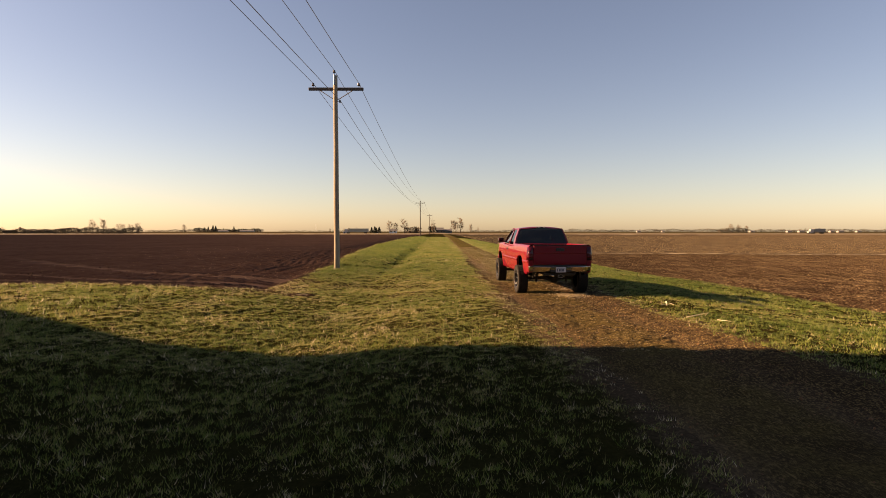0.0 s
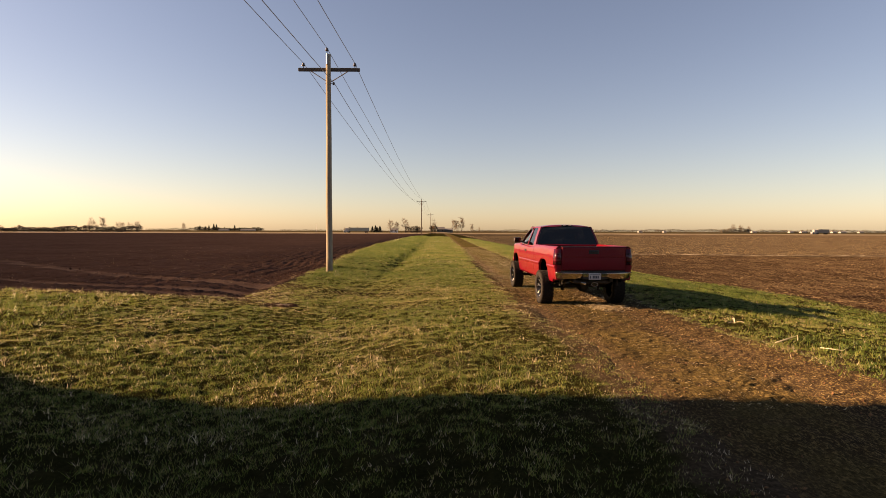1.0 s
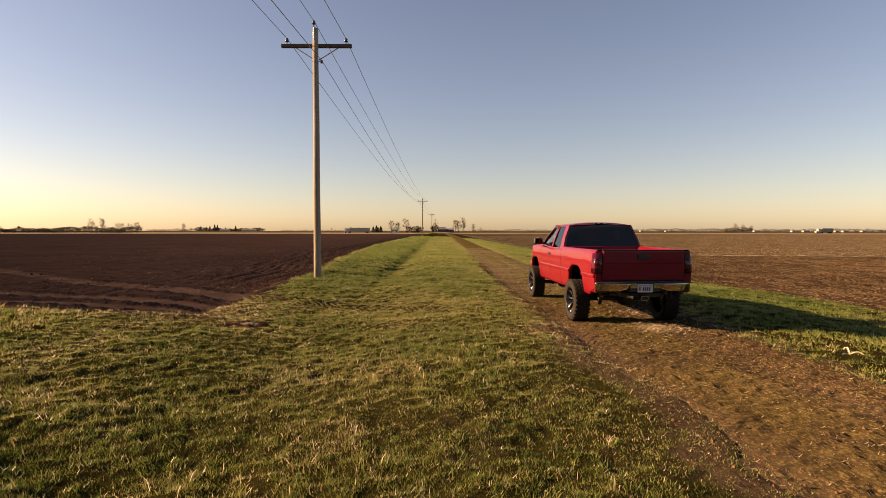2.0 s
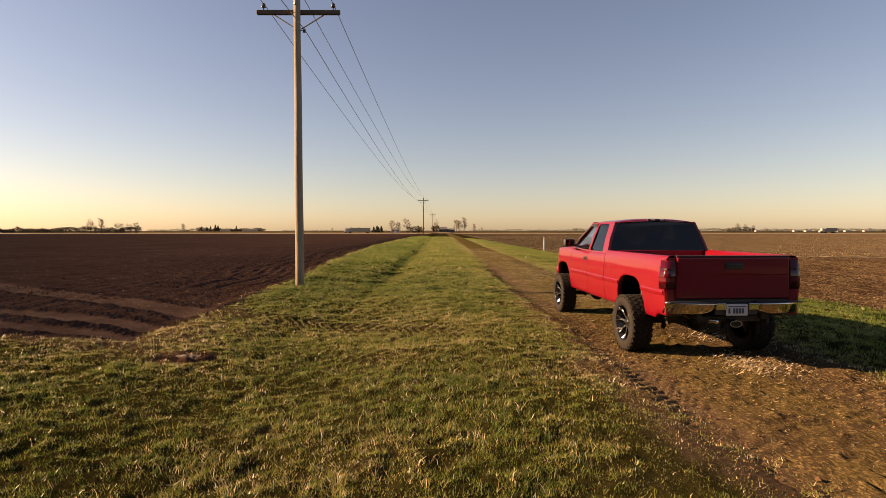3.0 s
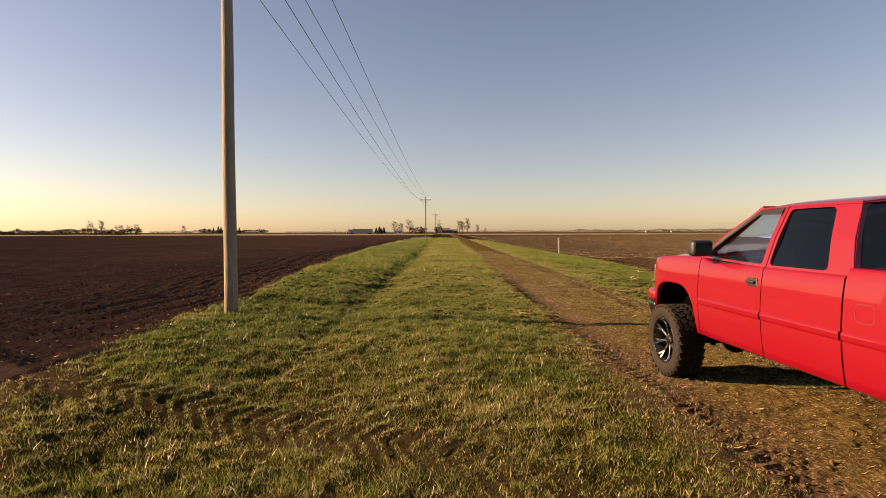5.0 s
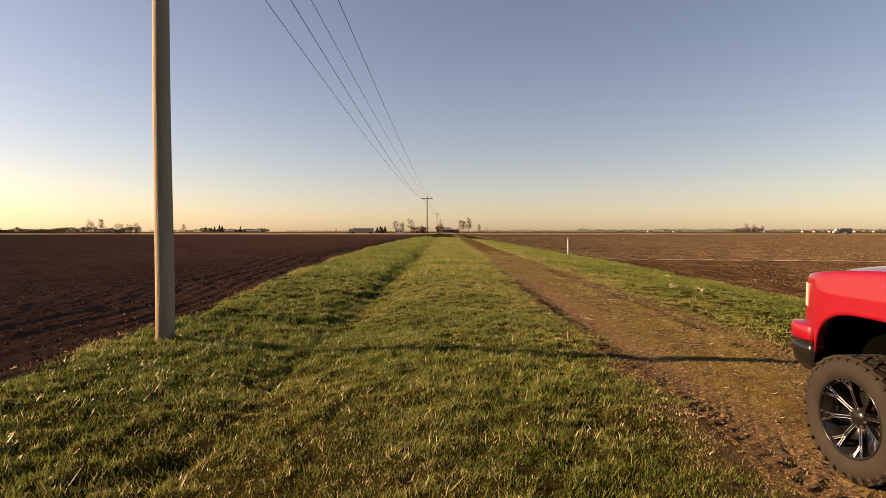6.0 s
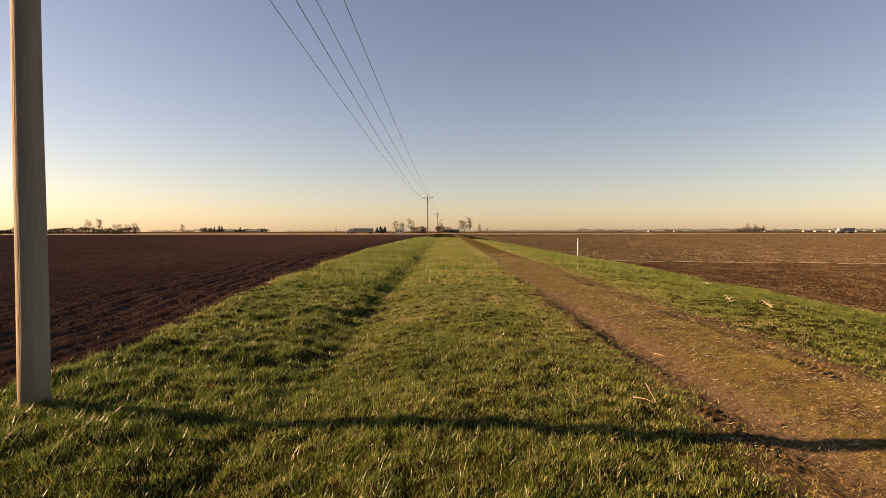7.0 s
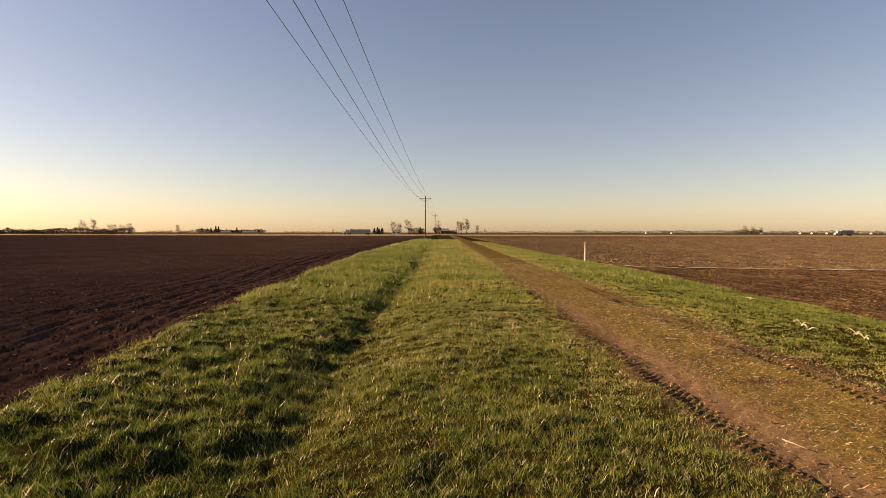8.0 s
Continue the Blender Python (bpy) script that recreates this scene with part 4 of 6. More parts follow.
for side in (-1, 1):
    bm = bmesh.new()
    n = 10
    sec = []
    for k in range(n + 1):
        u = k / n
        x = 0.30 + 0.64 * u
        y = -1.245 + 0.14 * u ** 5
        up = 0.02 * u
        lower = 0.645 + 0.05 * max(0.0, (0.28 - u) / 0.28)
        sec.append([bm.verts.new((side * x, y + dy, z)) for dy, z in ((0.10, 0.788 + up * 0.5), (0.010, 0.788 + up * 0.5), (0.002, 0.785 + up * 0.5), (-0.002, 0.778 + up * 0.5), (0.0, 0.770), (0.030, lower + 0.016), (0.033, lower + 0.008), (0.038, lower + 0.002), (0.046, lower), (0.10, lower))])
    for a, b in zip(sec, sec[1:]):
        for p, q, r, s_ in zip(a, b, b[1:], a[1:]):
            bm.faces.new((p, q, r, s_))
    bm.faces.new(sec[0])
    bm.faces.new(sec[-1][::-1])
    part("rear_bumper", bm, CHROME, truck, "chrome rear bumper wing", True)
    bm = bmesh.new()
    box(bm, side * 0.16, -1.235, 0.70, side * 0.30, -1.14, 0.79, 0.01, 2)
    part("bumper_step", bm, CHROME, truck, "chrome step beside the plate")
    bm = bmesh.new()
    box(bm, side * 0.3, -1.22, 0.791, side * 0.93, -1.12, 0.806, 0.005)
    part("step_pad", bm, BLACK_PLASTIC, truck, "black rubber step pad")
bm = bmesh.new()
box(bm, -0.30, -1.20, 0.63, 0.30, -1.10, 0.785, 0.012, 2)
part("bumper_centre", bm, BLACK_PLASTIC, truck, "black plate recess")
bm = bmesh.new()
box(bm, -0.15, -1.222, 0.625, 0.15, -1.206, 0.775, 0.006, 2)
plate = part("number_plate", bm, PLATE_WHITE, truck, "white number plate with dark bars")
bm = bmesh.new()
box(bm, -0.125, -1.2255, 0.74, 0.125, -1.222, 0.752)
part("plate_bar", bm, PLATE_INK, plate)
for k, x in enumerate((-0.12, -0.055, -0.015, 0.025, 0.065)):
    bm = bmesh.new()
    box(bm, x, -1.2255, 0.655, x + (0.03 if k else 0.025), -1.222, 0.722)
    part("plate_bar", bm, PLATE_INK, plate)

# running gear
for side in (-1, 1):
    bm = bmesh.new()
    box(bm, side * 0.42, -1.1, 0.56, side * 0.50, 4.4, 0.70, 0.01)
    part("frame_rail", bm, UNDER, truck)
    bm = bmesh.new()
    tube(bm, [(side * 0.57, -0.72, 0.60), (side * 0.57, -0.35, 0.50), (side * 0.57, 0.0, 0.475), (side * 0.57, 0.35, 0.49), (side * 0.57, 0.7, 0.58)], 0.038, 6)
    part("leaf_spring", bm, UNDER, truck)
    bm = bmesh.new()
    tube(bm, [(side * 0.48, -0.12, 0.32), (side * 0.44, -0.30, 0.78)], 0.035, 10)
    part("shock_absorber", bm, UNDER, truck)
    bm = bmesh.new()
    tube(bm, [(side * 0.47, 3.62, 0.36), (side * 0.44, 3.55, 0.85)], 0.035, 10)
    part("shock_absorber", bm, UNDER, truck)
    bm = bmesh.new()
    box(bm, side * 0.655, -0.10, 0.725, side * 0.672, 0.265, 0.835, 0.006)
    box(bm, side * 0.668, 0.055, 0.72, side * 0.684, 0.075, 0.85, 0.004)
    slab(bm, [(side * 0.66, 0.30, 0.865), (side * 0.66, 0.02, 0.930), (side * 0.66, -0.10, 0.90), (side * 0.66, -0.10, 0.86)], Vector((side * 0.012, 0, 0)))
    part("bracket", bm, RUSTY, truck, "tan steel bracket in the wheel arch")
    for a in AXLES:
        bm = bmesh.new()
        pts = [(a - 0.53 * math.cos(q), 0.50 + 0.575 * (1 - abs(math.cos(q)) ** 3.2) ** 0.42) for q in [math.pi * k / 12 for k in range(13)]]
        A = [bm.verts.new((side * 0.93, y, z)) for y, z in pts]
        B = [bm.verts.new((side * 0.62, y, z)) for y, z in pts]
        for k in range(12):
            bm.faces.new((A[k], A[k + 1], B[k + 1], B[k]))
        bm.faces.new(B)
        # the arch's deep shade is put into this liner's colour
        part("wheel_well", bm, WELL_SHADE, truck)
    bm = bmesh.new()
    box(bm, side * 0.70, -0.80, 0.44, side * 0.75, -0.74, 0.62, 0.008)
    part("shackle", bm, UNDER, truck)
for a in AXLES:
    bm = bmesh.new()
    tube(bm, [(-0.72, a, HUB), (-0.2, a, HUB), (0.2, a, HUB), (0.72, a, HUB)], [0.045, 0.05, 0.05, 0.045], 12)
    bmesh.ops.create_uvsphere(bm, u_segments=14, v_segments=10, radius=0.16, matrix=pose(0.1 if a == 0 else -0.18, a - 0.02, HUB))
    part("axle", bm, UNDER, truck, "", True)
bm = bmesh.new()
tube(bm, [(0.05, 0.1, 0.50), (0.05, 1.8, 0.56), (0.05, 3.0, 0.58)], 0.045, 10)
part("drive_shaft", bm, UNDER, truck)
bm = bmesh.new()
box(bm, -0.75, 1.2, 0.52, 0.75, 3.0, 0.60, 0.03)
part("floor_pan", bm, UNDER, truck)
bm = bmesh.new()
bmesh.ops.create_cone(bm, cap_ends=True, segments=20, radius1=0.33, radius2=0.33, depth=0.2, matrix=pose(-0.02, -0.62, 0.60))
part("spare_tyre", bm, RUBBER, truck, "spare tyre slung under the bed", True)
bm = bmesh.new()
tube(bm, [(-0.36, -0.35, 0.55), (-0.40, -0.75, 0.545), (-0.28, -1.02, 0.54), (-0.18, -1.10, 0.525)], 0.032, 10)
part("exhaust_pipe", bm, CHROME, truck, "bright exhaust tailpipe", True)
bm = bmesh.new()
box(bm, -0.45, -1.05, 0.52, 0.45, -0.95, 0.60, 0.012)
box(bm, -0.04, -1.18, 0.48, 0.04, -0.95, 0.56, 0.006)
hitch = part("hitch", bm, UNDER, truck, "black receiver hitch")
bm = bmesh.new()
bmesh.ops.create_cone(bm, cap_ends=True, segments=24, radius1=0.075, radius2=0.07, depth=0.03, matrix=pose(0, -1.195, 0.515, 90) @ Matrix.Diagonal((1.25, 0.72, 1, 1)))
part("hitch_cover", bm, BLACK_GLOSS, hitch, "dark hitch cover with a bright edge")
bm = bmesh.new()
hoop(bm, [(0.085 * math.cos(q), -1.212, 0.515 + 0.045 * math.sin(q)) for q in [2 * math.pi * k / 20 for k in range(20)]], [(0.076 * math.cos(q), -1.212, 0.515 + 0.038 * math.sin(q)) for q in [2 * math.pi * k / 20 for k in range(20)]], Vector((0, 0.008, 0)))
part("cover_edge", bm, STEEL, hitch)
# seats and dashboard behind the tinted glass
for x in (-0.38, 0.38):
    bm = bmesh.new()
    box(bm, x - 0.25, 2.05, 0.95, x + 0.25, 2.20, 1.52, 0.06, 3)
    box(bm, x - 0.25, 2.10, 0.85, x + 0.25, 2.62, 1.02, 0.05, 3)
    box(bm, x - 0.13, 2.06, 1.53, x + 0.13, 2.16, 1.70, 0.04, 3)
    part("seat", bm, SEAT_CLOTH, truck, "dark cloth front seat")
bm = bmesh.new()
box(bm, -0.72, 1.14, 0.9, 0.72, 1.30, 1.42, 0.05, 2)
part("rear_bench", bm, SEAT_CLOTH, truck)
bm = bmesh.new()
box(bm, -0.84, 2.72, 1.0, 0.84, 3.06, 1.37, 0.06, 2)
part("dashboard", bm, BLACK_PLASTIC, truck)
bm = bmesh.new()
box(bm, -0.87, 1.12, 0.85, 0.87, 3.0, 0.9)
part("cab_floor", bm, SEAT_CLOTH, truck)


def build_wheel():
    """Off-road tyre with chunky lugs on a black alloy with bright-edged spokes; its outer face towards -x."""
    w = new("wheel")
    R, rim, half = 0.428, 0.268, 0.15
    bm = bmesh.new()
    prof = [(rim - 0.012, -half + 0.03), (rim + 0.01, -half + 0.004), (rim + 0.05, -half - 0.006), (rim + 0.10, -half - 0.002), (R - 0.035, -half + 0.012), (R - 0.017, -half + 0.045),
            (R - 0.014, 0), (R - 0.017, half - 0.045), (R - 0.035, half - 0.012), (rim + 0.08, half), (rim + 0.01, half - 0.01), (rim - 0.012, half - 0.03)]
    spin(bm, prof, 56)
    tyre = part("tyre", bm, RUBBER, w, "dusty black off-road tyre with chunky lugs", True)
    m = 30
    blocks = {}

    def block(key, size, at):
        if key not in blocks:
            bm = bmesh.new()
            bmesh.ops.create_cube(bm, size=1, matrix=Matrix.Diagonal((*size, 1)))
            bmesh.ops.bevel(bm, geom=bm.edges[:], offset=0.004, segments=1, affect="EDGES")
            blocks[key] = part("tread_block", bm, RUBBER, w)
            blocks[key].matrix_basis = at
        else:
            c = blocks[key].copy()
            scene.collection.objects.link(c)
            c.matrix_basis = at

    for k in range(m):
        a0 = 2 * math.pi * k / m
        for across, turn, arc, wide in ((-0.112, 0.0, 0.076, 0.060), (0.112, 0.5, 0.076, 0.060), (-0.042, 0.5, 0.066, 0.066), (0.036, 0.0, 0.066, 0.066)):
            a = a0 + turn * 2 * math.pi / m
            block(wide, (wide, arc, 0.022), Matrix.Rotation(a, 4, "X") @ Matrix.Translation((across, 0, R - 0.015)) @ Matrix.Rotation(0.35 * (1 if across < 0 else -1), 4, "Z"))
        long = 0.050 if k % 2 else 0.032                 # side biters, long and short in turn
        block(long, (0.017, 0.042, long), Matrix.Rotation(a0, 4, "X") @ Matrix.Translation((-half + 0.010, 0, R - 0.026 - long / 2)))
    bm = bmesh.new()
    spin(bm, [(rim - 0.002, -half + 0.022), (rim - 0.016, -half + 0.03), (rim - 0.022, -0.02), (rim - 0.06, 0.06), (0.0, 0.06)], 48)
    part("rim", bm, BLACK_GLOSS, w, "gloss black alloy rim", True)
    bm = bmesh.new()
    spin(bm, [(rim + 0.004, -half + 0.02), (rim + 0.002, -half + 0.008), (rim - 0.010, -half + 0.008), (rim - 0.012, -half + 0.026)], 48)
    part("rim_lip", bm, BLACK_GLOSS, w, "", True)
    spoke = edge = None
    for k in range(8):
        if spoke is None:
            deep, mid, lip = -half + 0.090, -half + 0.066, -half + 0.026
            stem = [(0.05, 0.0, deep, 0.015), (0.10, 0.0, deep - 0.010, 0.010), (0.182, 0.0, mid, 0.012)]
            bm, bright = bmesh.new(), bmesh.new()
            for arm in (stem, [stem[-1], (0.215, 0.015, mid - 0.014, 0.008), (rim - 0.012, 0.034, lip, 0.010)], [stem[-1], (0.215, -0.015, mid - 0.014, 0.008), (rim - 0.012, -0.034, lip, 0.010)]):
                rows = [[bm.verts.new((x + dx, y + dy * w, r)) for dx, dy in ((0.040, 1.0), (0.004, 1.0), (0.0, 0.75), (0.0, -0.75), (0.004, -1.0), (0.040, -1.0))] for r, y, x, w in arm]
                for p, q in zip(rows, rows[1:]):
                    for j in range(6):
                        bm.faces.new((p[j], p[(j + 1) % 6], q[(j + 1) % 6], q[j]))
                bm.faces.new(rows[0])
                bm.faces.new(rows[-1][::-1])
                for sgn in (-1, 1):                       # the milled chamfers catch the light
                    tube(bright, [(x + 0.001, y + sgn * w * 0.86, r) for r, y, x, w in arm], 0.0028, 5)
            spoke = part("spoke", bm, BLACK_GLOSS, w, "black split spoke with milled edges")
            edge = part("spoke_edge", bright, MACHINED, w, "bright milled spoke edge")
        else:
            for first in (spoke, edge):
                c = first.copy()
                scene.collection.objects.link(c)
                c.matrix_basis = Matrix.Rotation(2 * math.pi * k / 8, 4, "X")
    bolt = None
    for k in range(16):                                   # bright bolts round the lip, in pairs at the spokes' ends
        turn = Matrix.Rotation(2 * math.pi * (k // 2) / 8 + (0.13 if k % 2 else -0.13), 4, "X")
        if bolt is None:
            bm = bmesh.new()
            bmesh.ops.create_cone(bm, cap_ends=True, segments=6, radius1=0.008, radius2=0.006, depth=0.014, matrix=Matrix.Translation((-half + 0.020, 0, rim - 0.020)) @ pose(0, 0, 0, 0, 90))
            bolt = part("lip_bolt", bm, MACHINED, w, "bright lip bolt")
            bolt.matrix_basis = turn
        else:
            c = bolt.copy()
            scene.collection.objects.link(c)
            c.matrix_basis = turn
    bm = bmesh.new()
    spin(bm, [(0.075, 0.0), (0.072, -half + 0.088), (0.045, -half + 0.068), (0.0, -half + 0.063)], 24)
    part("hub_cap", bm, BLACK_GLOSS, w, "", True)
    for k in range(8):
        bm = bmesh.new()
        bmesh.ops.create_cone(bm, cap_ends=True, segments=6, radius1=0.012, radius2=0.009, depth=0.03, matrix=Matrix.Rotation(2 * math.pi * (k + 0.5) / 8, 4, "X") @ Matrix.Translation((-half + 0.088, 0, 0.058)) @ pose(0, 0, 0, 0, 90))
        part("lug_nut", bm, MACHINED, w)
    return w


wheel = build_wheel()
for k, (x, y, turn, roll) in enumerate(((-0.905, -0.03, 0, 7), (-0.905, 3.645, 0, 31), (0.905, -0.03, 180, 12), (0.905, 3.645, 180, 40))):
    m = pose(x, y, HUB - 0.03 * (y < 1), 0, 0, turn) @ pose(0, 0, 0, roll)
    w = wheel if k == 0 else copy_thing(wheel, m)
    w.parent = truck
    w.matrix_basis = m


# the body rides on its lift kit: raised over the axles, the cab's upper half a little squat
RUNNING = ("axle", "leaf_spring", "shock_absorber")
for ob in truck.children_recursive:
    if ob.type == "MESH" and ob.parent.name.split(".")[0] != "wheel":
        raised = ob.name.split(".")[0] not in RUNNING
        for v in ob.data.vertices:
            v.co.x *= 0.96
            v.co.z += raised * (0.048 - 0.048 * min(1.0, max(0.0, (v.co.z - 1.44) / 0.5)))


# ---------------------------------------------------------------- grass
rng = np.random.RandomState(5)


def in_turf(x, y):
    """Where grass grows: neither in the lane nor in the fields."""
    j = 0.3 * (lattice(x, y, 0.5, 41) - 0.5) + 0.3 * (lattice(x, y, 1.9, 42) - 0.5)
    lane_in = np.minimum(x - lane_left(y), lane_right(y) - x) + j
    k = 0.5 * (lattice(x, y, 0.8, 11) - 0.5) + 0.5 * (lattice(x, y, 2.7, 12) - 0.5)
    left_in = in_field(x, y) + k
    right_in = x - edge_right(y) + 0.5 * (lattice(x, y, 0.8, 21) - 0.5)
    r = rng.rand(len(x))
    return (lane_in < 0.22 + 0.45 * r ** 2) & (left_in < 0.35 * r ** 2) & (right_in < -0.1 + 0.3 * r ** 2)


def blades(name, x0, x1, y0, y1, per, height, width, label, joints=1, tuft=12, loose=0.028, dry=0.0):
    """A stretch of grass: bent blades in tufts, thick and thin by patches, each tuft lush or dry."""
    count = int((x1 - x0) * (y1 - y0) * per / tuft)
    cx, cy = rng.uniform(x0, x1, count), rng.uniform(y0, y1, count)
    lush = lattice(cx, cy, 0.26, 50) * 0.4 + lattice(cx, cy, 0.6, 51) * 0.3 + lattice(cx, cy, 1.9, 52) * 0.3
    verge = step(cx, 0.5, 1.9) * (1 - step(cx, 4.0, 5.6)) * (1 - 0.5 * step(cy, 20, 30))
    keep = rng.rand(count) < (1 - 0.8 * bareness(cx, cy)) * np.clip(0.55 + 0.2 * step(cy, 20, 24) + 1.8 * (lush - 0.3), 0.75, 1) * (1 - 0.12 * verge) * (1 - 0.45 * step(cx, 4.8, 5.8))
    cx, cy, lush, verge = cx[keep], cy[keep], lush[keep], verge[keep]
    even = step(cy, 27, 38)
    hue = rng.normal(0, 0.10, len(cx)) * (1 - 0.5 * even) + 0.11 * even + 0.30 * lattice(cx, cy, 0.7, 58) * step(in_field(cx, cy) + 0.7 * (lattice(cx, cy, 0.4, 57) - 0.5), -0.4, 0.1) * step(cy, 21, 24) + 0.10 * (1 - step(cy, 18, 23)) * step(-cx, 2, 5) + 0.12 * verge + 0.13 * (1 - step(cy, 18, 23)) * step(cx, -5.0, -1.5) + 0.22 * (lattice(cx, cy, 0.16, 54) - 0.5) * (1 - step(cy, 20, 25)) + 0.26 * (lattice(cx, cy, 1.2, 53) - 0.5) - 0.06 + 0.25 * bareness(cx, cy) + 0.02 * (1 - step(cy, 18, 23)) + 0.03 * step(cx, -2.6, -2.0) * step(cy, 22, 26) - 0.09 * step(-cx, 2.4, 2.9) * step(cy, 20, 24) - 0.10 * step(cx, 5.0, 6.2)
    size = rng.uniform(0.65, 1.3, len(cx))
    x, y, lush, hue, size = [np.repeat(q, tuft) for q in (cx, cy, lush, hue, size)]
    x, y = x + rng.normal(0, loose, len(x)), y + rng.normal(0, loose, len(x))
    ok = in_turf(x, y)
    x, y, lush, hue, size = x[ok], y[ok], lush[ok], hue[ok], size[ok]
    n = len(x)
    z = land(x, y) + tussock(x, y) - 0.008
    worn = 1 - 0.3 * step(x, 0.4, 1.8) * (1 - step(x, 4.2, 6.0))
    rank = 1 + 0.35 * step(y, 23, 28) * step(-x, 1.6, 3.0)
    h = height * size * rng.gamma(7, 1 / 7.0, n) * (0.45 + 1.1 * lush) * worn * rank * (1 - 0.35 * prints(x, y)[0])
    w = width * rng.uniform(0.7, 1.3, n)
    tone = np.clip(0.40 + dry + hue + rng.normal(0, 0.15, n) * (1 - 0.4 * step(y, 27, 38)) + 0.35 * (rng.rand(n) < 0.07 - 0.04 * step(y, 27, 38)), 0, 1)
    a, b = rng.uniform(0, 2 * np.pi, n), rng.uniform(0, 2 * np.pi, n)
    lean = h * rng.uniform(0.15, 1.05, n)
    ux, uy = np.cos(a) * w, np.sin(a) * w
    lx, ly = np.cos(b) * lean, np.sin(b) * lean
    if joints == 2:
        co = np.stack([np.stack([x - ux, y - uy, z], -1), np.stack([x + ux, y + uy, z], -1),
                       np.stack([x + 0.35 * lx + 0.8 * ux, y + 0.35 * ly + 0.8 * uy, z + 0.62 * h], -1), np.stack([x + 0.35 * lx - 0.8 * ux, y + 0.35 * ly - 0.8 * uy, z + 0.62 * h], -1),
                       np.stack([x + lx, y + ly, z + h], -1)], 1).reshape(-1, 3)
        i = np.arange(n)[:, None] * 5
        faces = np.concatenate([i + np.array([[0, 1, 2]]), i + np.array([[0, 2, 3]]), i + np.array([[3, 2, 4]])])
    else:
        co = np.stack([np.stack([x - ux, y - uy, z], -1), np.stack([x + ux, y + uy, z], -1), np.stack([x + lx, y + ly, z + h], -1)], 1).reshape(-1, 3)
        faces = np.arange(n)[:, None] * 3 + np.array([[0, 1, 2]])
    ob = array_mesh(name, co, faces, GRASS, False)
    layer = ob.data.attributes.new("tone", "FLOAT", "POINT")
    layer.data.foreach_set("value", np.repeat(tone, 5 if joints == 2 else 3).astype(np.float32))
    return tagged(ob, label, "grass", kind="stuff")


LABEL = "short sunlit spring grass with some dry blades"
blades("grass", -6.0, 2.2, 3.0, 8.0, 2000, 0.042, 0.0036, LABEL)
blades("grass", -7.2, 2.2, 8.0, 22.0, 5100, 0.027, 0.0039, LABEL)
blades("grass", -7.2, 2.2, 22.0, 36.0, 3800, 0.038, 0.0042, LABEL)
blades("grass", -18.0, -7.2, 7.0, 21.5, 1050, 0.055, 0.006, LABEL, 1, 12, 0.04)
blades("grass", 4.0, 9.0, 6.0, 42.0, 2200, 0.042, 0.0064, LABEL, 1, 12, 0.035)
blades("grass", 9.0, 13.5, 8.0, 42.0, 1300, 0.045, 0.008, LABEL, 1, 10, 0.05)
blades("grass", -8.2, 2.2, 36.0, 75.0, 700, 0.075, 0.0095, LABEL, 1, 8, 0.06)
blades("grass", -9.0, 2.2, 75.0, 140.0, 110, 0.10, 0.024, LABEL, 1, 6, 0.12)
blades("grass", 4.0, 11.8, 42.0, 120.0, 300, 0.085, 0.016, LABEL, 1, 6, 0.1)
blades("grass", -6.8, 1.2, 9.0, 36.0, 36, 0.06, 0.004, "taller bent grass blades in scattered tufts", 2, 9, 0.03)
blades("grass", -6.4, 1.7, 8.0, 36.0, 70, 0.044, 0.0036, "long dry pale grass blades standing in the turf", 2, 5, 0.05, 0.42)
blades("grass", -6.4, 1.5, 17.0, 29.0, 1000, 0.050, 0.0036, LABEL, 1, 4, 0.07)


# ---------------------------------------------------------------- distance: highway, hedges, trees, houses
def towards(slope, depth):
    """A far place: its slope to the side of the lane, and its distance along it."""
    return slope * depth, depth


gx = np.concatenate([np.linspace(-900, -60, 60), np.linspace(-59, 60, 60), np.linspace(61, 900, 60)])
gy = np.array([342.0, 360, 390, 415, 426, 441, 460, 500, 560])
X, Y = np.meshgrid(gx, gy, indexing="ij")
Z = land(X, Y) + 0.05
tagged(array_mesh("roadside", np.stack([X, Y, Z], -1).reshape(-1, 3), grid_faces(len(gx), len(gy)), DRY_GRASS, True), "pale dry roadside grass along a distant highway", "verge", kind="structure")
X, Y = np.meshgrid(gx, np.array([428.0, 432.0, 436.0, 439.0]), indexing="ij")
Z = land(X, Y) + 0.25
tagged(array_mesh("highway", np.stack([X, Y, Z], -1).reshape(-1, 3), grid_faces(len(gx), 4), simple("asphalt", (0.055, 0.053, 0.05), 0.9, 0, 0.2, 2.0), True), "distant asphalt highway crossing the plain", "road", kind="structure")


def twigs(bm, r, base, tip, spread_, count, width):
    """Many fine shoots round a limb's end, each a thin sliver."""
    d = tip - base
    for _ in range(count):
        p = base.lerp(tip, r.uniform(0.35, 1.0))
        q = p + (d.normalized() * r.uniform(0.2, 1.0) + Vector((r.gauss(0, 0.6), r.gauss(0, 0.6), r.gauss(0.25, 0.5)))) * spread_
        side = Vector((r.gauss(0, 1), r.gauss(0, 1), r.gauss(0, 0.4))).normalized() * width
        bm.faces.new((bm.verts.new(p - side), bm.verts.new(p + side), bm.verts.new(q)))


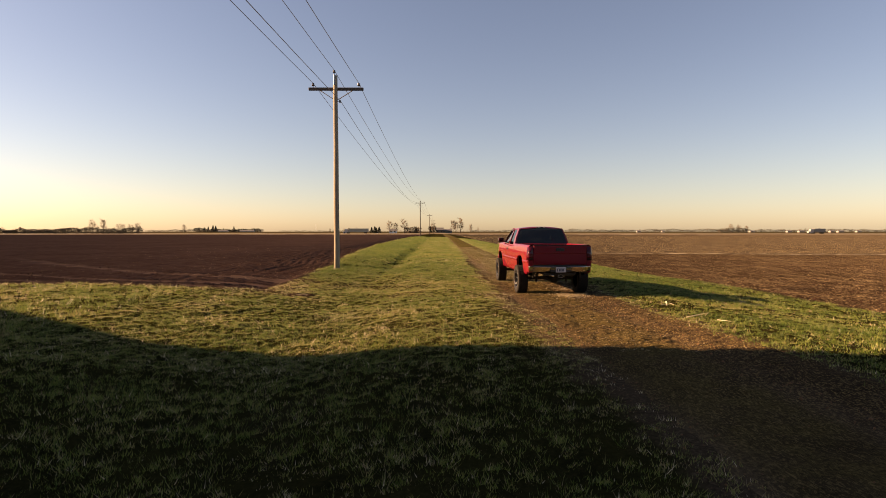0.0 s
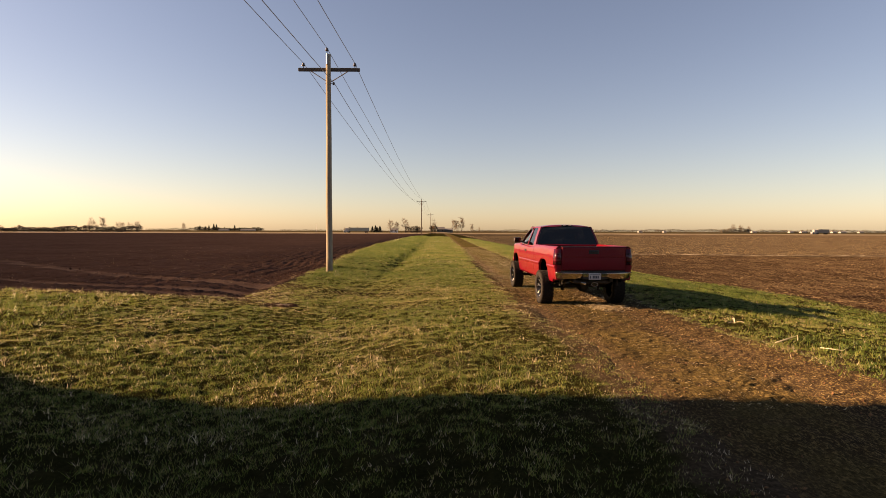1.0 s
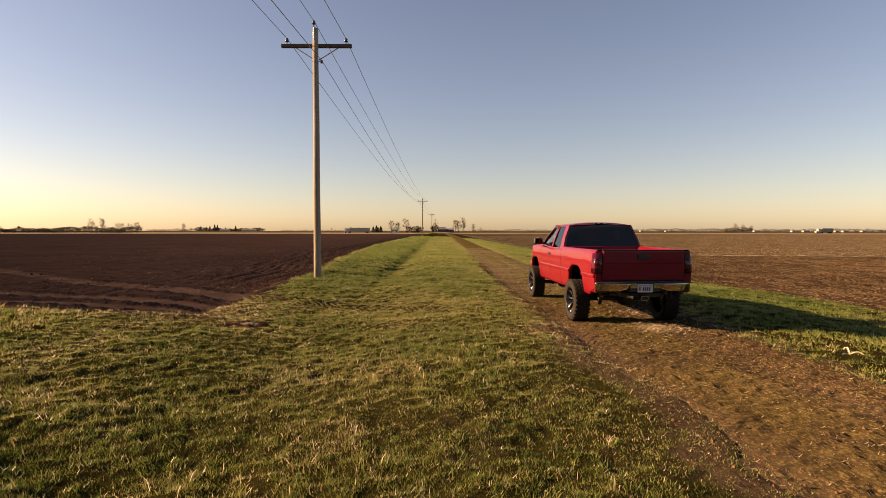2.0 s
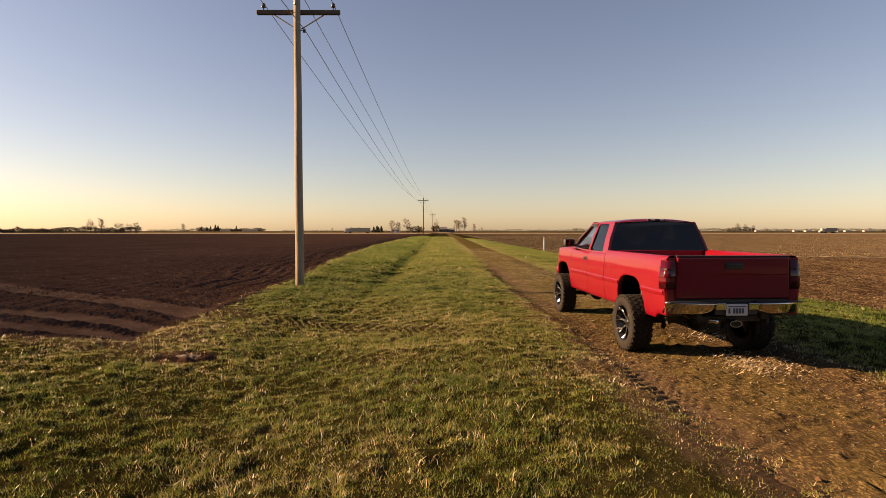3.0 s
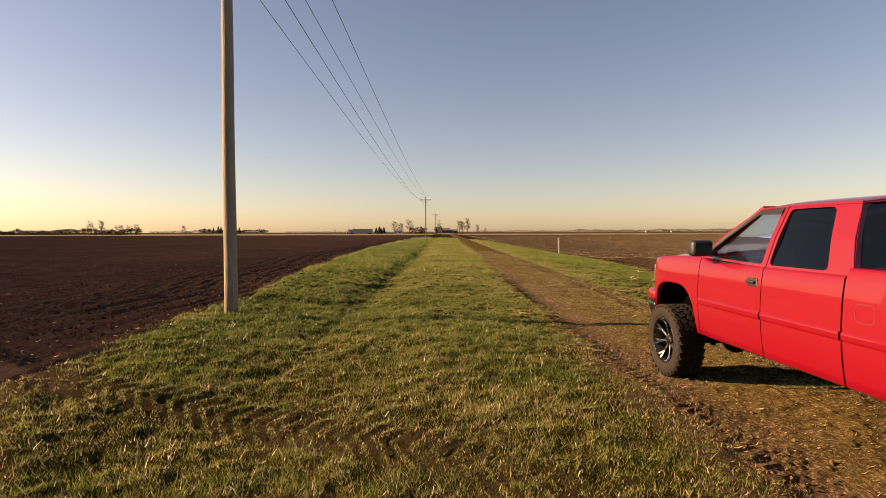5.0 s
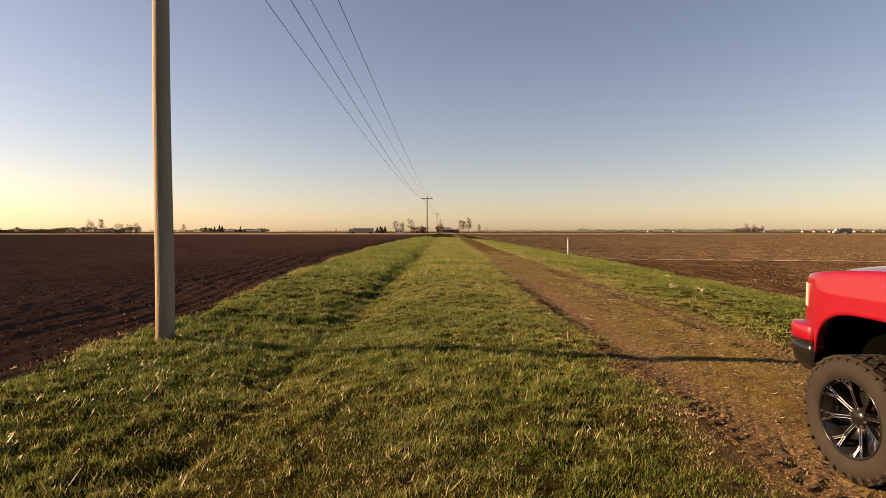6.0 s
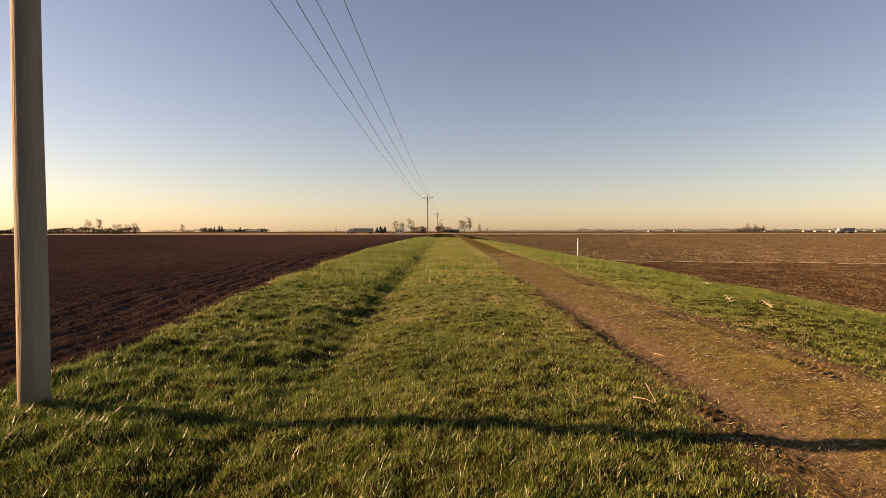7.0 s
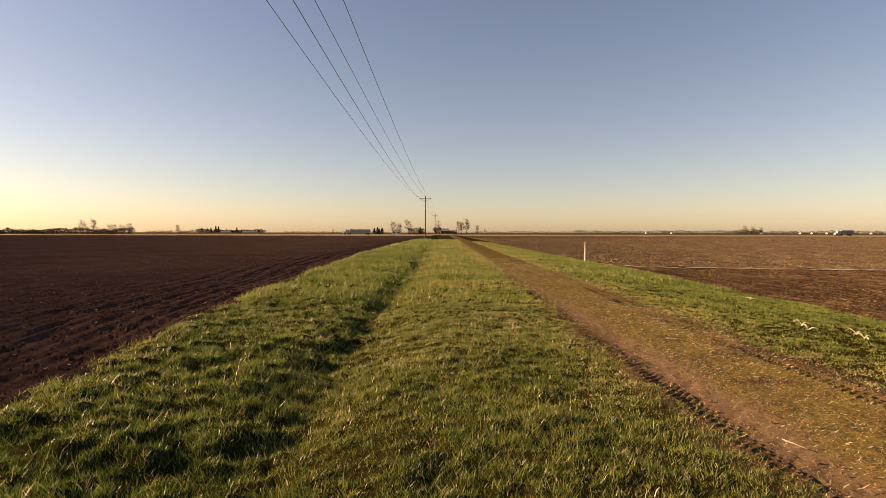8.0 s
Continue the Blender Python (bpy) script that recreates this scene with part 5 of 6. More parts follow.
def bare_tree(x, y, height, broad=0.55, seed=1, thick=1.0):
    r = random.Random(seed)
    tree = thing("bare_tree", (x, y, ground_at(x, y)), "bare leafless tree standing far off on the plain", "tree", "far bare trees")
    wood, fine = bmesh.new(), bmesh.new()
    lean = Vector((r.gauss(0, 0.04), r.gauss(0, 0.04), 1)) * height
    tube(wood, [Vector((0, 0, -0.3)), lean * 0.3, lean * 0.6, lean * 0.9], [0.032 * height * thick, 0.024 * height * thick, 0.013 * height * thick, 0.004 * height], 6)
    for k in range(13):
        u = 0.22 + 0.7 * k / 13
        a = k * 2.4 + r.uniform(-0.4, 0.4)
        out = broad * height * (0.55 if u < 0.3 else 0.62) * (1.15 - 0.75 * u) * r.uniform(0.7, 1.15)
        p = lean * u
        q = p + Vector((math.cos(a) * out, math.sin(a) * out, height * r.uniform(0.14, 0.30)))
        m = p.lerp(q, 0.5) + Vector((0, 0, -0.02 * height))
        tube(wood, [p, m, q], [0.012 * height * thick * (1.2 - u), 0.008 * height * thick * (1.2 - u), 0.003 * height], 5)
        twigs(fine, r, m, q, height * 0.15, 50, 0.0032 * height)
        for _ in range(3):
            s = m.lerp(q, r.uniform(0.2, 0.9))
            e = s + Vector((r.gauss(0, 0.09), r.gauss(0, 0.09), r.uniform(0.05, 0.16))) * height
            tube(wood, [s, e], [0.005 * height * thick, 0.002 * height], 4)
            twigs(fine, r, s, e, height * 0.11, 24, 0.003 * height)
    part("trunk", wood, BARK, tree, "", True)
    part("crown", fine, TWIG, tree)
    return tree


def evergreen(x, y, height, wide=0.42, seed=1):
    r = random.Random(seed)
    tree = thing("evergreen", (x, y, ground_at(x, y)), "dark evergreen tree in a far farmyard group", "tree", "far evergreens")
    bm = bmesh.new()
    tube(bm, [(0, 0, -0.2), (0, 0, height * 0.9)], [0.03 * height, 0.005 * height], 6)
    part("trunk", bm, BARK, tree)
    bm = bmesh.new()
    for k in range(520):
        u = r.random() ** 0.8
        z = height * (0.06 + 0.94 * u)
        rad = wide * height * (1 - u) ** 0.8 * r.uniform(0.45, 1.08) + 0.02 * height
        a = r.uniform(0, 2 * math.pi)
        p = Vector((math.cos(a) * rad * 0.35, math.sin(a) * rad * 0.35, z + 0.03 * height))
        q = Vector((math.cos(a) * rad, math.sin(a) * rad, z - 0.04 * height))
        s = Vector((-math.sin(a), math.cos(a), 0)) * 0.05 * height
        bm.faces.new((bm.verts.new(p), bm.verts.new(q - s), bm.verts.new(q + s + Vector((0, 0, 0.02 * height)))))
    part("crown", bm, NEEDLES, tree)
    return tree


def hedge(name, x0, y0, x1, y1, height, seed, material_, label, leaves=110, ragged=0.5):
    """A ragged far line of brush, of many small leaf clumps."""
    r = np.random.RandomState(seed)
    length = math.hypot(x1 - x0, y1 - y0)
    n = int(length * leaves / 2)
    u = r.rand(n)
    px = x0 + (x1 - x0) * u
    py = y0 + (y1 - y0) * u + r.normal(0, 1.5, n)
    outline = height * (1 - ragged + ragged * (0.6 * lattice(px, py * 0, height * 1.3, seed) + 0.4 * lattice(px, py * 0, height * 4.5, seed + 1)) * 1.6)
    pz = land(px, py) + outline * r.rand(n) ** 0.75
    size = height * r.uniform(0.05, 0.13, n)
    v = r.normal(0, 1, (n, 3, 3)) * size[:, None, None]
    co = (np.stack([px, py, pz], -1)[:, None, :] + v).reshape(-1, 3)
    return tagged(array_mesh(name, co, np.arange(n * 3).reshape(-1, 3), material_, False), label, "hedge", kind="stuff")


x0, y0 = towards(-0.90, 452)
x1, y1 = towards(-0.555, 448)
hedge("hedge", x0, y0, x1, y1, 4.3, 61, SHRUB, "ragged brown line of brush at the field's far end")
for a, b, d, h, seed in ((-0.55, -0.50, 1100, 6.0, 62), (-0.50, -0.33, 1850, 9.0, 63), (-0.30, -0.16, 1850, 5.0, 64), (0.055, 0.25, 1500, 6.0, 65), (0.24, 0.42, 1450, 7.5, 66), (0.40, 0.56, 1500, 8.0, 67), (0.56, 0.84, 1400, 8.0, 68), (-0.16, 0.06, 900, 3.5, 69)):
    hedge("hedge", a * d, d, b * d, d, h, seed, SHRUB, "low hazy line of brush along the horizon", 24)
hedge("hedge", -0.46 * 1880, 1880, -0.335 * 1880, 1880, 12.0, 73, NEEDLES, "dark ragged shelter belt of evergreens on the horizon", 30, 0.75)
x0, y0 = towards(-0.066, 560)
x1, y1 = towards(-0.036, 556)
hedge("hedge", x0, y0, x1, y1, 6.0, 70, SHRUB, "brown brush beside the far farmstead", 60, 0.35)
hedge("hedge", -0.020 * 600, 600, -0.008 * 600, 600, 7.5, 72, NEEDLES, "dark brush round the far farmhouse", 60, 0.4)
x0, y0 = towards(0.522, 800)
x1, y1 = towards(0.575, 800)
hedge("hedge", x0, y0, x1, y1, 7.0, 71, SHRUB, "small brown wood on the far plain", 34, 0.5)
for k, (slope, depth, height, broad) in enumerate(((-0.648, 450, 9.5, 0.6), (-0.627, 450, 10.5, 0.32), (-0.600, 450, 6.5, 0.6), (-0.592, 447, 6.8, 0.6), (-0.578, 450, 6.5, 0.6), (-0.564, 448, 7.5, 0.6), (-0.477, 450, 6.5, 0.4),
        (-0.094, 570, 11.5, 0.55), (-0.083, 570, 10.0, 0.45), (-0.067, 570, 12.5, 0.7), (-0.014, 575, 8.5, 0.5), (0.024, 570, 12.0, 0.42), (0.030, 572, 11.0, 0.4), (0.038, 570, 13.5, 0.38), (0.057, 575, 8.0, 0.35),
        (0.071, 580, 5.0, 0.5), (-0.206, 1400, 8.5, 0.6), (0.546, 800, 11.0, 0.6), (0.560, 800, 10.0, 0.6), (0.575, 800, 9.0, 0.5), (-0.17, 900, 7.0, 0.5), (-0.18, 900, 6.0, 0.5), (-0.155, 900, 6.5, 0.5))):
    bare_tree(*towards(slope, depth), height, broad, 100 + k, 1.0 if depth < 600 else 1.6)
for k, (slope, depth, height) in enumerate(((-0.128, 570, 6.6), (-0.122, 568, 7.6), (-0.114, 572, 7.2), (-0.119, 566, 6.0), (-0.045, 575, 7.5), (-0.041, 570, 5.5), (-0.450, 1900, 18), (-0.440, 1900, 16), (-0.433, 1900, 19), (-0.424, 1900, 24), (-0.419, 1900, 22),
        (-0.404, 1900, 14), (-0.385, 1900, 20), (-0.372, 1900, 12), (-0.350, 1900, 11))):
    evergreen(*towards(slope, depth), height, 0.42 if depth < 1000 else 0.3, 300 + k)


def house(slope, depth, w, d, wall_h, roof_h, label, wall=WHITE_PAINT, name="house", windows=2):
    x, y = towards(slope, depth)
    ob = thing(name, (x, y, ground_at(x, y)), label, "house" if name == "house" else "shed", "far buildings")
    bm = bmesh.new()
    prism(bm, [(-d / 2, -0.3), (-d / 2, wall_h), (0, wall_h + roof_h * 0.97), (d / 2, wall_h), (d / 2, -0.3)], -w / 2, w / 2)
    part("wall", bm, wall, ob)
    for s in (-1, 1):
        bm = bmesh.new()
        prism(bm, [(s * (d / 2 + 0.4), wall_h - 0.25), (0, wall_h + roof_h), (0, wall_h + roof_h + 0.18), (s * (d / 2 + 0.4), wall_h - 0.07)], -w / 2 - 0.4, w / 2 + 0.4)
        part("roof", bm, ROOF_GREY, ob)
    for k in range(windows):
        bm = bmesh.new()
        cx = -w / 2 + w * (k + 0.5) / windows
        box(bm, cx - 0.6, -d / 2 - 0.06, 1.0, cx + 0.6, -d / 2 + 0.05, 2.3, 0.02)
        part("window", bm, BLACK_GLOSS, ob)
    return ob


house(-0.001, 640, 9, 7, 3.4, 2.6, "pale grey farmhouse beyond the end of the lane", simple("grey_siding", (0.10, 0.088, 0.075), 0.8))
house(0.012, 645, 12, 8, 3.0, 1.6, "long low grey farm shed by the lane's end", simple("dull_siding", (0.13, 0.115, 0.095), 0.8), "shed")
house(-0.088, 590, 8, 6, 2.6, 1.8, "small white farmhouse among bare trees", WHITE_PAINT)
SIDING = simple("cream_siding", (0.30, 0.28, 0.25), 0.7)
for k, (slope, w) in enumerate(((0.372, 8), (0.418, 6), (0.585, 10), (0.655, 9), (0.678, 12), (0.705, 10), (0.735, 8), (0.752, 13), (0.786, 10))):
    house(slope, 1150 + 40 * (k % 3), w, 8, 2.4, 1.8, "small white house on the horizon", SIDING, "house", 3)
for k, (slope, w) in enumerate(((-0.30, 46), (-0.345, 30))):
    house(slope - 0.06, 1750, w, 14, 4.0, 2.0, "long pale farm shed far across the plain", BARN_PAINT, "shed", 3)

mast = thing("radio_mast", (*towards(-0.232, 1500), -0.3), "thin radio mast far beyond the plowed field", "mast")
bm = bmesh.new()
tube(bm, [(0, 0, -0.5), (0, 0, 21)], [0.5, 0.3], 6)
part("mast_tube", bm, STEEL, mast)


CAB = simple("cab_paint", (0.30, 0.29, 0.28), 0.5, 0, 0.1, 3.0)


def semi(x, y, label, box_mat, tail=13.8):
    ob = thing("semi_truck", (x, y, ground_at(x, y) + 0.25), label, "truck", "highway trucks")
    bm = bmesh.new()
    box(bm, -2.0, -1.3, 1.15, tail, 1.3, 4.05, 0.06)
    part("trailer", bm, box_mat, ob, "pale box trailer")
    bm = bmesh.new()
    prism(bm, [(-1.2, 0.55), (-1.2, 3.3), (-0.9, 3.8), (0.9, 3.8), (1.2, 3.3), (1.2, 0.55)], -5.0, -2.5)
    box(bm, -6.6, -1.1, 0.6, -5.0, 1.1, 1.9, 0.15, 2)
    part("cab", bm, CAB, ob, "pale tractor cab")
    for wx in (-5.6, -3.0, -1.8, tail - 2.8, tail - 1.5):
        bm = bmesh.new()
        bmesh.ops.create_cone(bm, cap_ends=True, segments=16, radius1=0.52, radius2=0.52, depth=2.5, matrix=pose(wx, 0, 0.52, 90))
        part("wheel", bm, RUBBER, ob)
    return ob


semi(-72.0, 434.0, "pale green box semi truck on the distant highway", simple("dull_trailer", (0.24, 0.24, 0.20), 0.7))
semi(306.0, 434.0, "pale box semi truck on the distant highway", simple("silver_trailer", (0.17, 0.165, 0.15), 0.7, 0.0), 7.0)


# ---------------------------------------------------------------- straw, clods and other litter
def slivers(name, x, y, z, length, width, material_, label, category, tilt=0.25):
    """Loose dry leaves and stalks: thin bent strips with a fold."""
    n = len(x)
    a = rng.uniform(0, np.pi, n)
    dx, dy = np.cos(a) * length / 2, np.sin(a) * length / 2
    wx, wy = -np.sin(a) * width, np.cos(a) * width
    t0, t1 = rng.uniform(0, tilt, n) * length, rng.uniform(0, tilt, n) * length
    fold = width * 0.6
    co = np.stack([np.stack([x - dx - wx, y - dy - wy, z + t0], -1), np.stack([x - dx + wx, y - dy + wy, z + t0 + fold], -1),
                   np.stack([x - wx, y - wy, z + fold], -1), np.stack([x + wx, y + wy, z + 2 * fold], -1),
                   np.stack([x + dx - wx * 0.4, y + dy - wy * 0.4, z + t1], -1), np.stack([x + dx + wx * 0.4, y + dy + wy * 0.4, z + t1 + fold], -1)], 1).reshape(-1, 3)
    i = np.arange(n)[:, None] * 6
    faces = np.concatenate([i + np.array([[0, 2, 3, 1]]), i + np.array([[2, 4, 5, 3]])])
    return tagged(array_mesh(name, co, faces, material_, False), label, category, kind="stuff")


def lumps(name, x, y, z, size, material_, label):
    """Loose crumbs of soil: uneven octahedra."""
    n = len(x)
    base = np.array([(1, 0, 0), (-1, 0, 0), (0, 1, 0), (0, -1, 0), (0, 0, 1), (0, 0, -0.6)], float)
    co = base[None] * size[:, None, None] * rng.uniform(0.6, 1.3, (n, 6, 3)) + rng.normal(0, 0.15, (n, 6, 3)) * size[:, None, None]
    co = (co + np.stack([x, y, z], -1)[:, None, :]).reshape(-1, 3)
    tri = np.array([(0, 2, 4), (2, 1, 4), (1, 3, 4), (3, 0, 4), (2, 0, 5), (1, 2, 5), (3, 1, 5), (0, 3, 5)])
    faces = (np.arange(n)[:, None, None] * 6 + tri[None]).reshape(-1, 3)
    return tagged(array_mesh(name, co, faces, material_, False), label, "soil", kind="stuff")


def lane_height(x, y):
    return land(x, y) + 0.012


n = 85000
y = 8.5 + 52 * rng.uniform(0, 1, n) ** 1.1
x = rng.uniform(1.5, 5.0, n)
thick = lattice(x, y, 0.9, 81) * (0.35 + 0.65 * np.exp(-((x - 3.0) / 0.7) ** 4))
k = (rng.rand(n) < thick * (0.55 + 0.85 * step(y, 15, 20))) & (x < lane_right(y) + 0.3)
x, y = x[k], y[k]
slivers("straw", x, y, lane_height(x, y) + 0.004, rng.gamma(2.0, 0.014, len(x)) + 0.010, rng.uniform(0.002, 0.0052, len(x)), STRAW, "yellow straw and chaff strewn over the lane", "straw")
n = 130000                                                       # fine chaff between the wheel tracks
y = 20 + 34 * rng.uniform(0, 1, n) ** 1.4
x = rng.normal(3.0, 0.62, n)
k = (rng.rand(n) < 0.25 + 0.9 * lattice(x, y, 0.45, 83)) & (x > 1.75) & (x < lane_right(y) - 0.1)
x, y = x[k], y[k]
z, n = lane_height(x, y), len(x)
a, b, long = rng.uniform(0, 2 * np.pi, n), rng.uniform(0, 2 * np.pi, n), rng.gamma(3, 0.008, n) + 0.008
wide, up = rng.uniform(0.0012, 0.003, n), rng.uniform(0.004, 0.022, n)
co = np.stack([np.stack([x - np.cos(a) * wide, y - np.sin(a) * wide, z], -1), np.stack([x + np.cos(a) * wide, y + np.sin(a) * wide, z], -1), np.stack([x + np.cos(b) * long, y + np.sin(b) * long, z + up], -1)], 1).reshape(-1, 3)
chaff = array_mesh("chaff", co, np.arange(n * 3).reshape(-1, 3), GRASS, False)
layer = chaff.data.attributes.new("tone", "FLOAT", "POINT")
layer.data.foreach_set("value", np.repeat(np.clip(rng.normal(0.68, 0.24, n), 0, 1), 3).astype(np.float32))
tagged(chaff, "fine golden chaff and short dry grass on the lane", "chaff", kind="stuff")
STRAW_PALE = simple("bleached_straw", (0.72, 0.62, 0.43), 0.7, 0, 0.25, 9.0)
n = 640                                                          # thick pale straw under and behind the truck
x, y = np.concatenate([rng.normal(3.55, 0.24, 480), rng.normal(4.0, 0.3, 160)]), np.concatenate([rng.normal(15.85, 0.30, 480), rng.normal(17.8, 0.4, 160)])
slivers("straw", x, y, lane_height(x, y) + rng.uniform(-0.02, 0.012, n), rng.gamma(3, 0.022, n) + 0.02, rng.uniform(0.003, 0.006, n), STRAW_PALE, "bleached straw lying under and behind the truck", "straw", 0.4)
n = 450
x, y = rng.normal(3.55, 0.34, n), rng.normal(15.8, 0.33, n)
slivers("straw", x, y, lane_height(x, y) + rng.uniform(0, 0.015, n), rng.gamma(3, 0.022, n) + 0.02, rng.uniform(0.003, 0.007, n), STRAW, "thick pale straw patch on the lane", "straw", 0.4)
n = 1500
x, y = rng.normal(3.2, 0.5, n), rng.normal(30.0, 4.0, n)
slivers("straw", x, y, lane_height(x, y) + rng.uniform(0, 0.012, n), np.minimum(rng.gamma(3, 0.014, n) + 0.015, 0.12), rng.uniform(0.0022, 0.0055, n), STRAW_PALE, "pale straw patch on the lane", "straw", 0.15)
n = 46                                                          # dry corn leaves in the grass
x, y = np.concatenate([rng.uniform(-5.2, 1.6, 14), rng.uniform(5.2, 9.9, 32)]), rng.uniform(6, 42, n)
slivers("dry_leaves", x, y, land(x, y) + 0.05, rng.uniform(0.05, 0.13, n), rng.uniform(0.003, 0.008, n), STRAW, "pale dry corn leaves caught in the grass", "leaves", 0.35)
n = 19000                                                        # residue of the stubble field
s = rng.uniform(0, 1, n) ** 1.4 * 110
y = FIELD_LINE(s) + 0.4 + rng.uniform(0, 1, n) ** 1.3 * 150
x = edge_right(y) + s + 0.4
slivers("corn_stubble", x, y, land(x, y) + 0.09, rng.uniform(0.06, 0.24, n), rng.uniform(0.008, 0.024, n), STRAW, "flattened corn stalks on the stubble field", "stubble", 0.5)
q = np.linspace(-0.3, 95, 260)                                   # a pale grassy seam where the fields meet
W = np.array([-0.13, -0.08, -0.03, 0.03, 0.09, 0.13])
Q, W = np.meshgrid(q, W, indexing="ij")
V = FIELD_LINE(Q) + W * (0.6 + 0.8 * lattice(Q, W * 0, 1.1, 91)) + 0.25 * (lattice(Q, W * 0, 3.0, 92) - 0.5)
U = edge_right(V) + Q
Z = land(U, V) + 0.075 * (-0.05 + lattice(Q, W * 0, 0.8, 94)) * (1 - (W / 0.14) ** 2) + 0.05 * (lattice(U, V, 0.25, 93) - 0.5) + 0.015
tagged(array_mesh("field_seam", np.stack([U, V, Z], -1).reshape(-1, 3), grid_faces(len(q), 6), simple("dry_seam", (0.30, 0.255, 0.18), 0.95, 0, 0.35, 6.0, 0.4, 0.1), False), "pale dry grass seam between two fields", "grass strip", kind="structure")
n = 1500
s = rng.uniform(0, 1, n) * 40
y = FIELD_LINE(s) - rng.uniform(0, 1, n) * 36
x = edge_right(y) + s + 0.3
slivers("corn_stubble", x, y, land(x, y) + 0.05, rng.uniform(0.03, 0.12, n), rng.uniform(0.004, 0.010, n), STRAW, "scraps of old corn stalk on tilled soil", "stubble", 0.4)
n = 1500                                                         # pale scraps on the plowed soil
y = 21 + rng.uniform(0, 1, n) ** 1.5 * 45
x = edge_left(y) - 0.2 - rng.uniform(0, 1, n) ** 1.8 * 22
slivers("straw_scraps", x, y, land(x, y) + 0.05, rng.uniform(0.02, 0.07, n), rng.uniform(0.004, 0.010, n), STRAW, "pale scraps of straw on the plowed soil", "straw", 0.5)
n = 8000
x = edge_left(30.0) - 0.1 - rng.uniform(0, 1, n) ** 1.7 * 14
y = 22.5 + rng.uniform(0, 1, n) ** 1.2 * 34
x += edge_left(y) - edge_left(30.0)
lumps("clods", x, y, land(x, y) + 0.045, rng.gamma(2.5, 0.006, n) + 0.004, CLOD, "loose dark clods on the plowed field")
n = 4000
y = rng.uniform(8, 50, n)
x = edge_right(y) + 0.2 + rng.uniform(0, 1, n) ** 1.4 * 16
k = y < FIELD_LINE(x - edge_right(y))
x, y = x[k], y[k]
lumps("clods", x, y, land(x, y) + 0.02, rng.gamma(3, 0.006, len(x)) + 0.005, CLOD, "loose clods on the tilled strip")
n = 7000
y = rng.uniform(4, 42, n)
x = rng.uniform(1.7, 4.9, n)
k = ((np.abs(x - 3.0) > 0.5) | (rng.rand(n) < 0.3)) & (x < lane_right(y) - 0.3)
x, y = x[k], y[k]
lumps("lane_crumbs", x, y, lane_height(x, y) - 0.004, rng.gamma(2, 0.003, len(x)) + 0.003, simple("lane_crumb", (0.15, 0.082, 0.04), 0.95, 0, 0.3, 20.0, 0.4, 0.2), "crumbs of dried mud on the lane")

# single stalks and twigs lying about

TWIG_GREY = simple("weathered_twig", (0.30, 0.23, 0.155), 0.8, 0, 0.3, 30.0)


def stalk(name, points, thick, mat, label):
    ob = thing(name, points[0], label, "twig" if name == "dry_twig" else "stalk", "loose stalks and twigs")
    base = Vector(points[0])
    bm = bmesh.new()
    tube(bm, [Vector(q) - base for q in points], [thick * (1 - 0.45 * k / (len(points) - 1)) for k in range(len(points))], 6)
    part("stem", bm, mat, ob, "", True)
    return ob


def lying(*xy, lift=0.035):
    return [(x, y, ground_at(x, y) + lift) for x, y in xy]


stalk("dry_twig", lying((1.24, 25.39), (1.20, 25.20), (1.16, 25.02), (1.10, 24.74), lift=0.045), 0.006, TWIG_GREY, "crooked bleached twig lying in the grass")
stalk("dry_twig", lying((0.94, 24.92), (1.00, 24.88), (1.04, 24.85), (1.07, 24.73), lift=0.05), 0.005, TWIG_GREY, "thin pale twig lying in the grass")
stalk("corn_stalk", lying((1.93, 26.95), (1.97, 26.85), (2.01, 26.74), lift=0.02), 0.006, TWIG_GREY, "short pale corn stalk lying on the lane")
stalk("corn_stalk", lying((5.04, 11.71), (5.45, 12.04), (5.80, 12.32), (5.52, 11.90), lift=0.05), 0.010, STRAW_PALE, "folded pale corn stalk at the lane's edge")
stalk("corn_stalk", lying((5.47, 11.31), (5.55, 11.22), (5.64, 11.10), lift=0.05), 0.009, STRAW_PALE, "broken pale corn stalk in the verge")
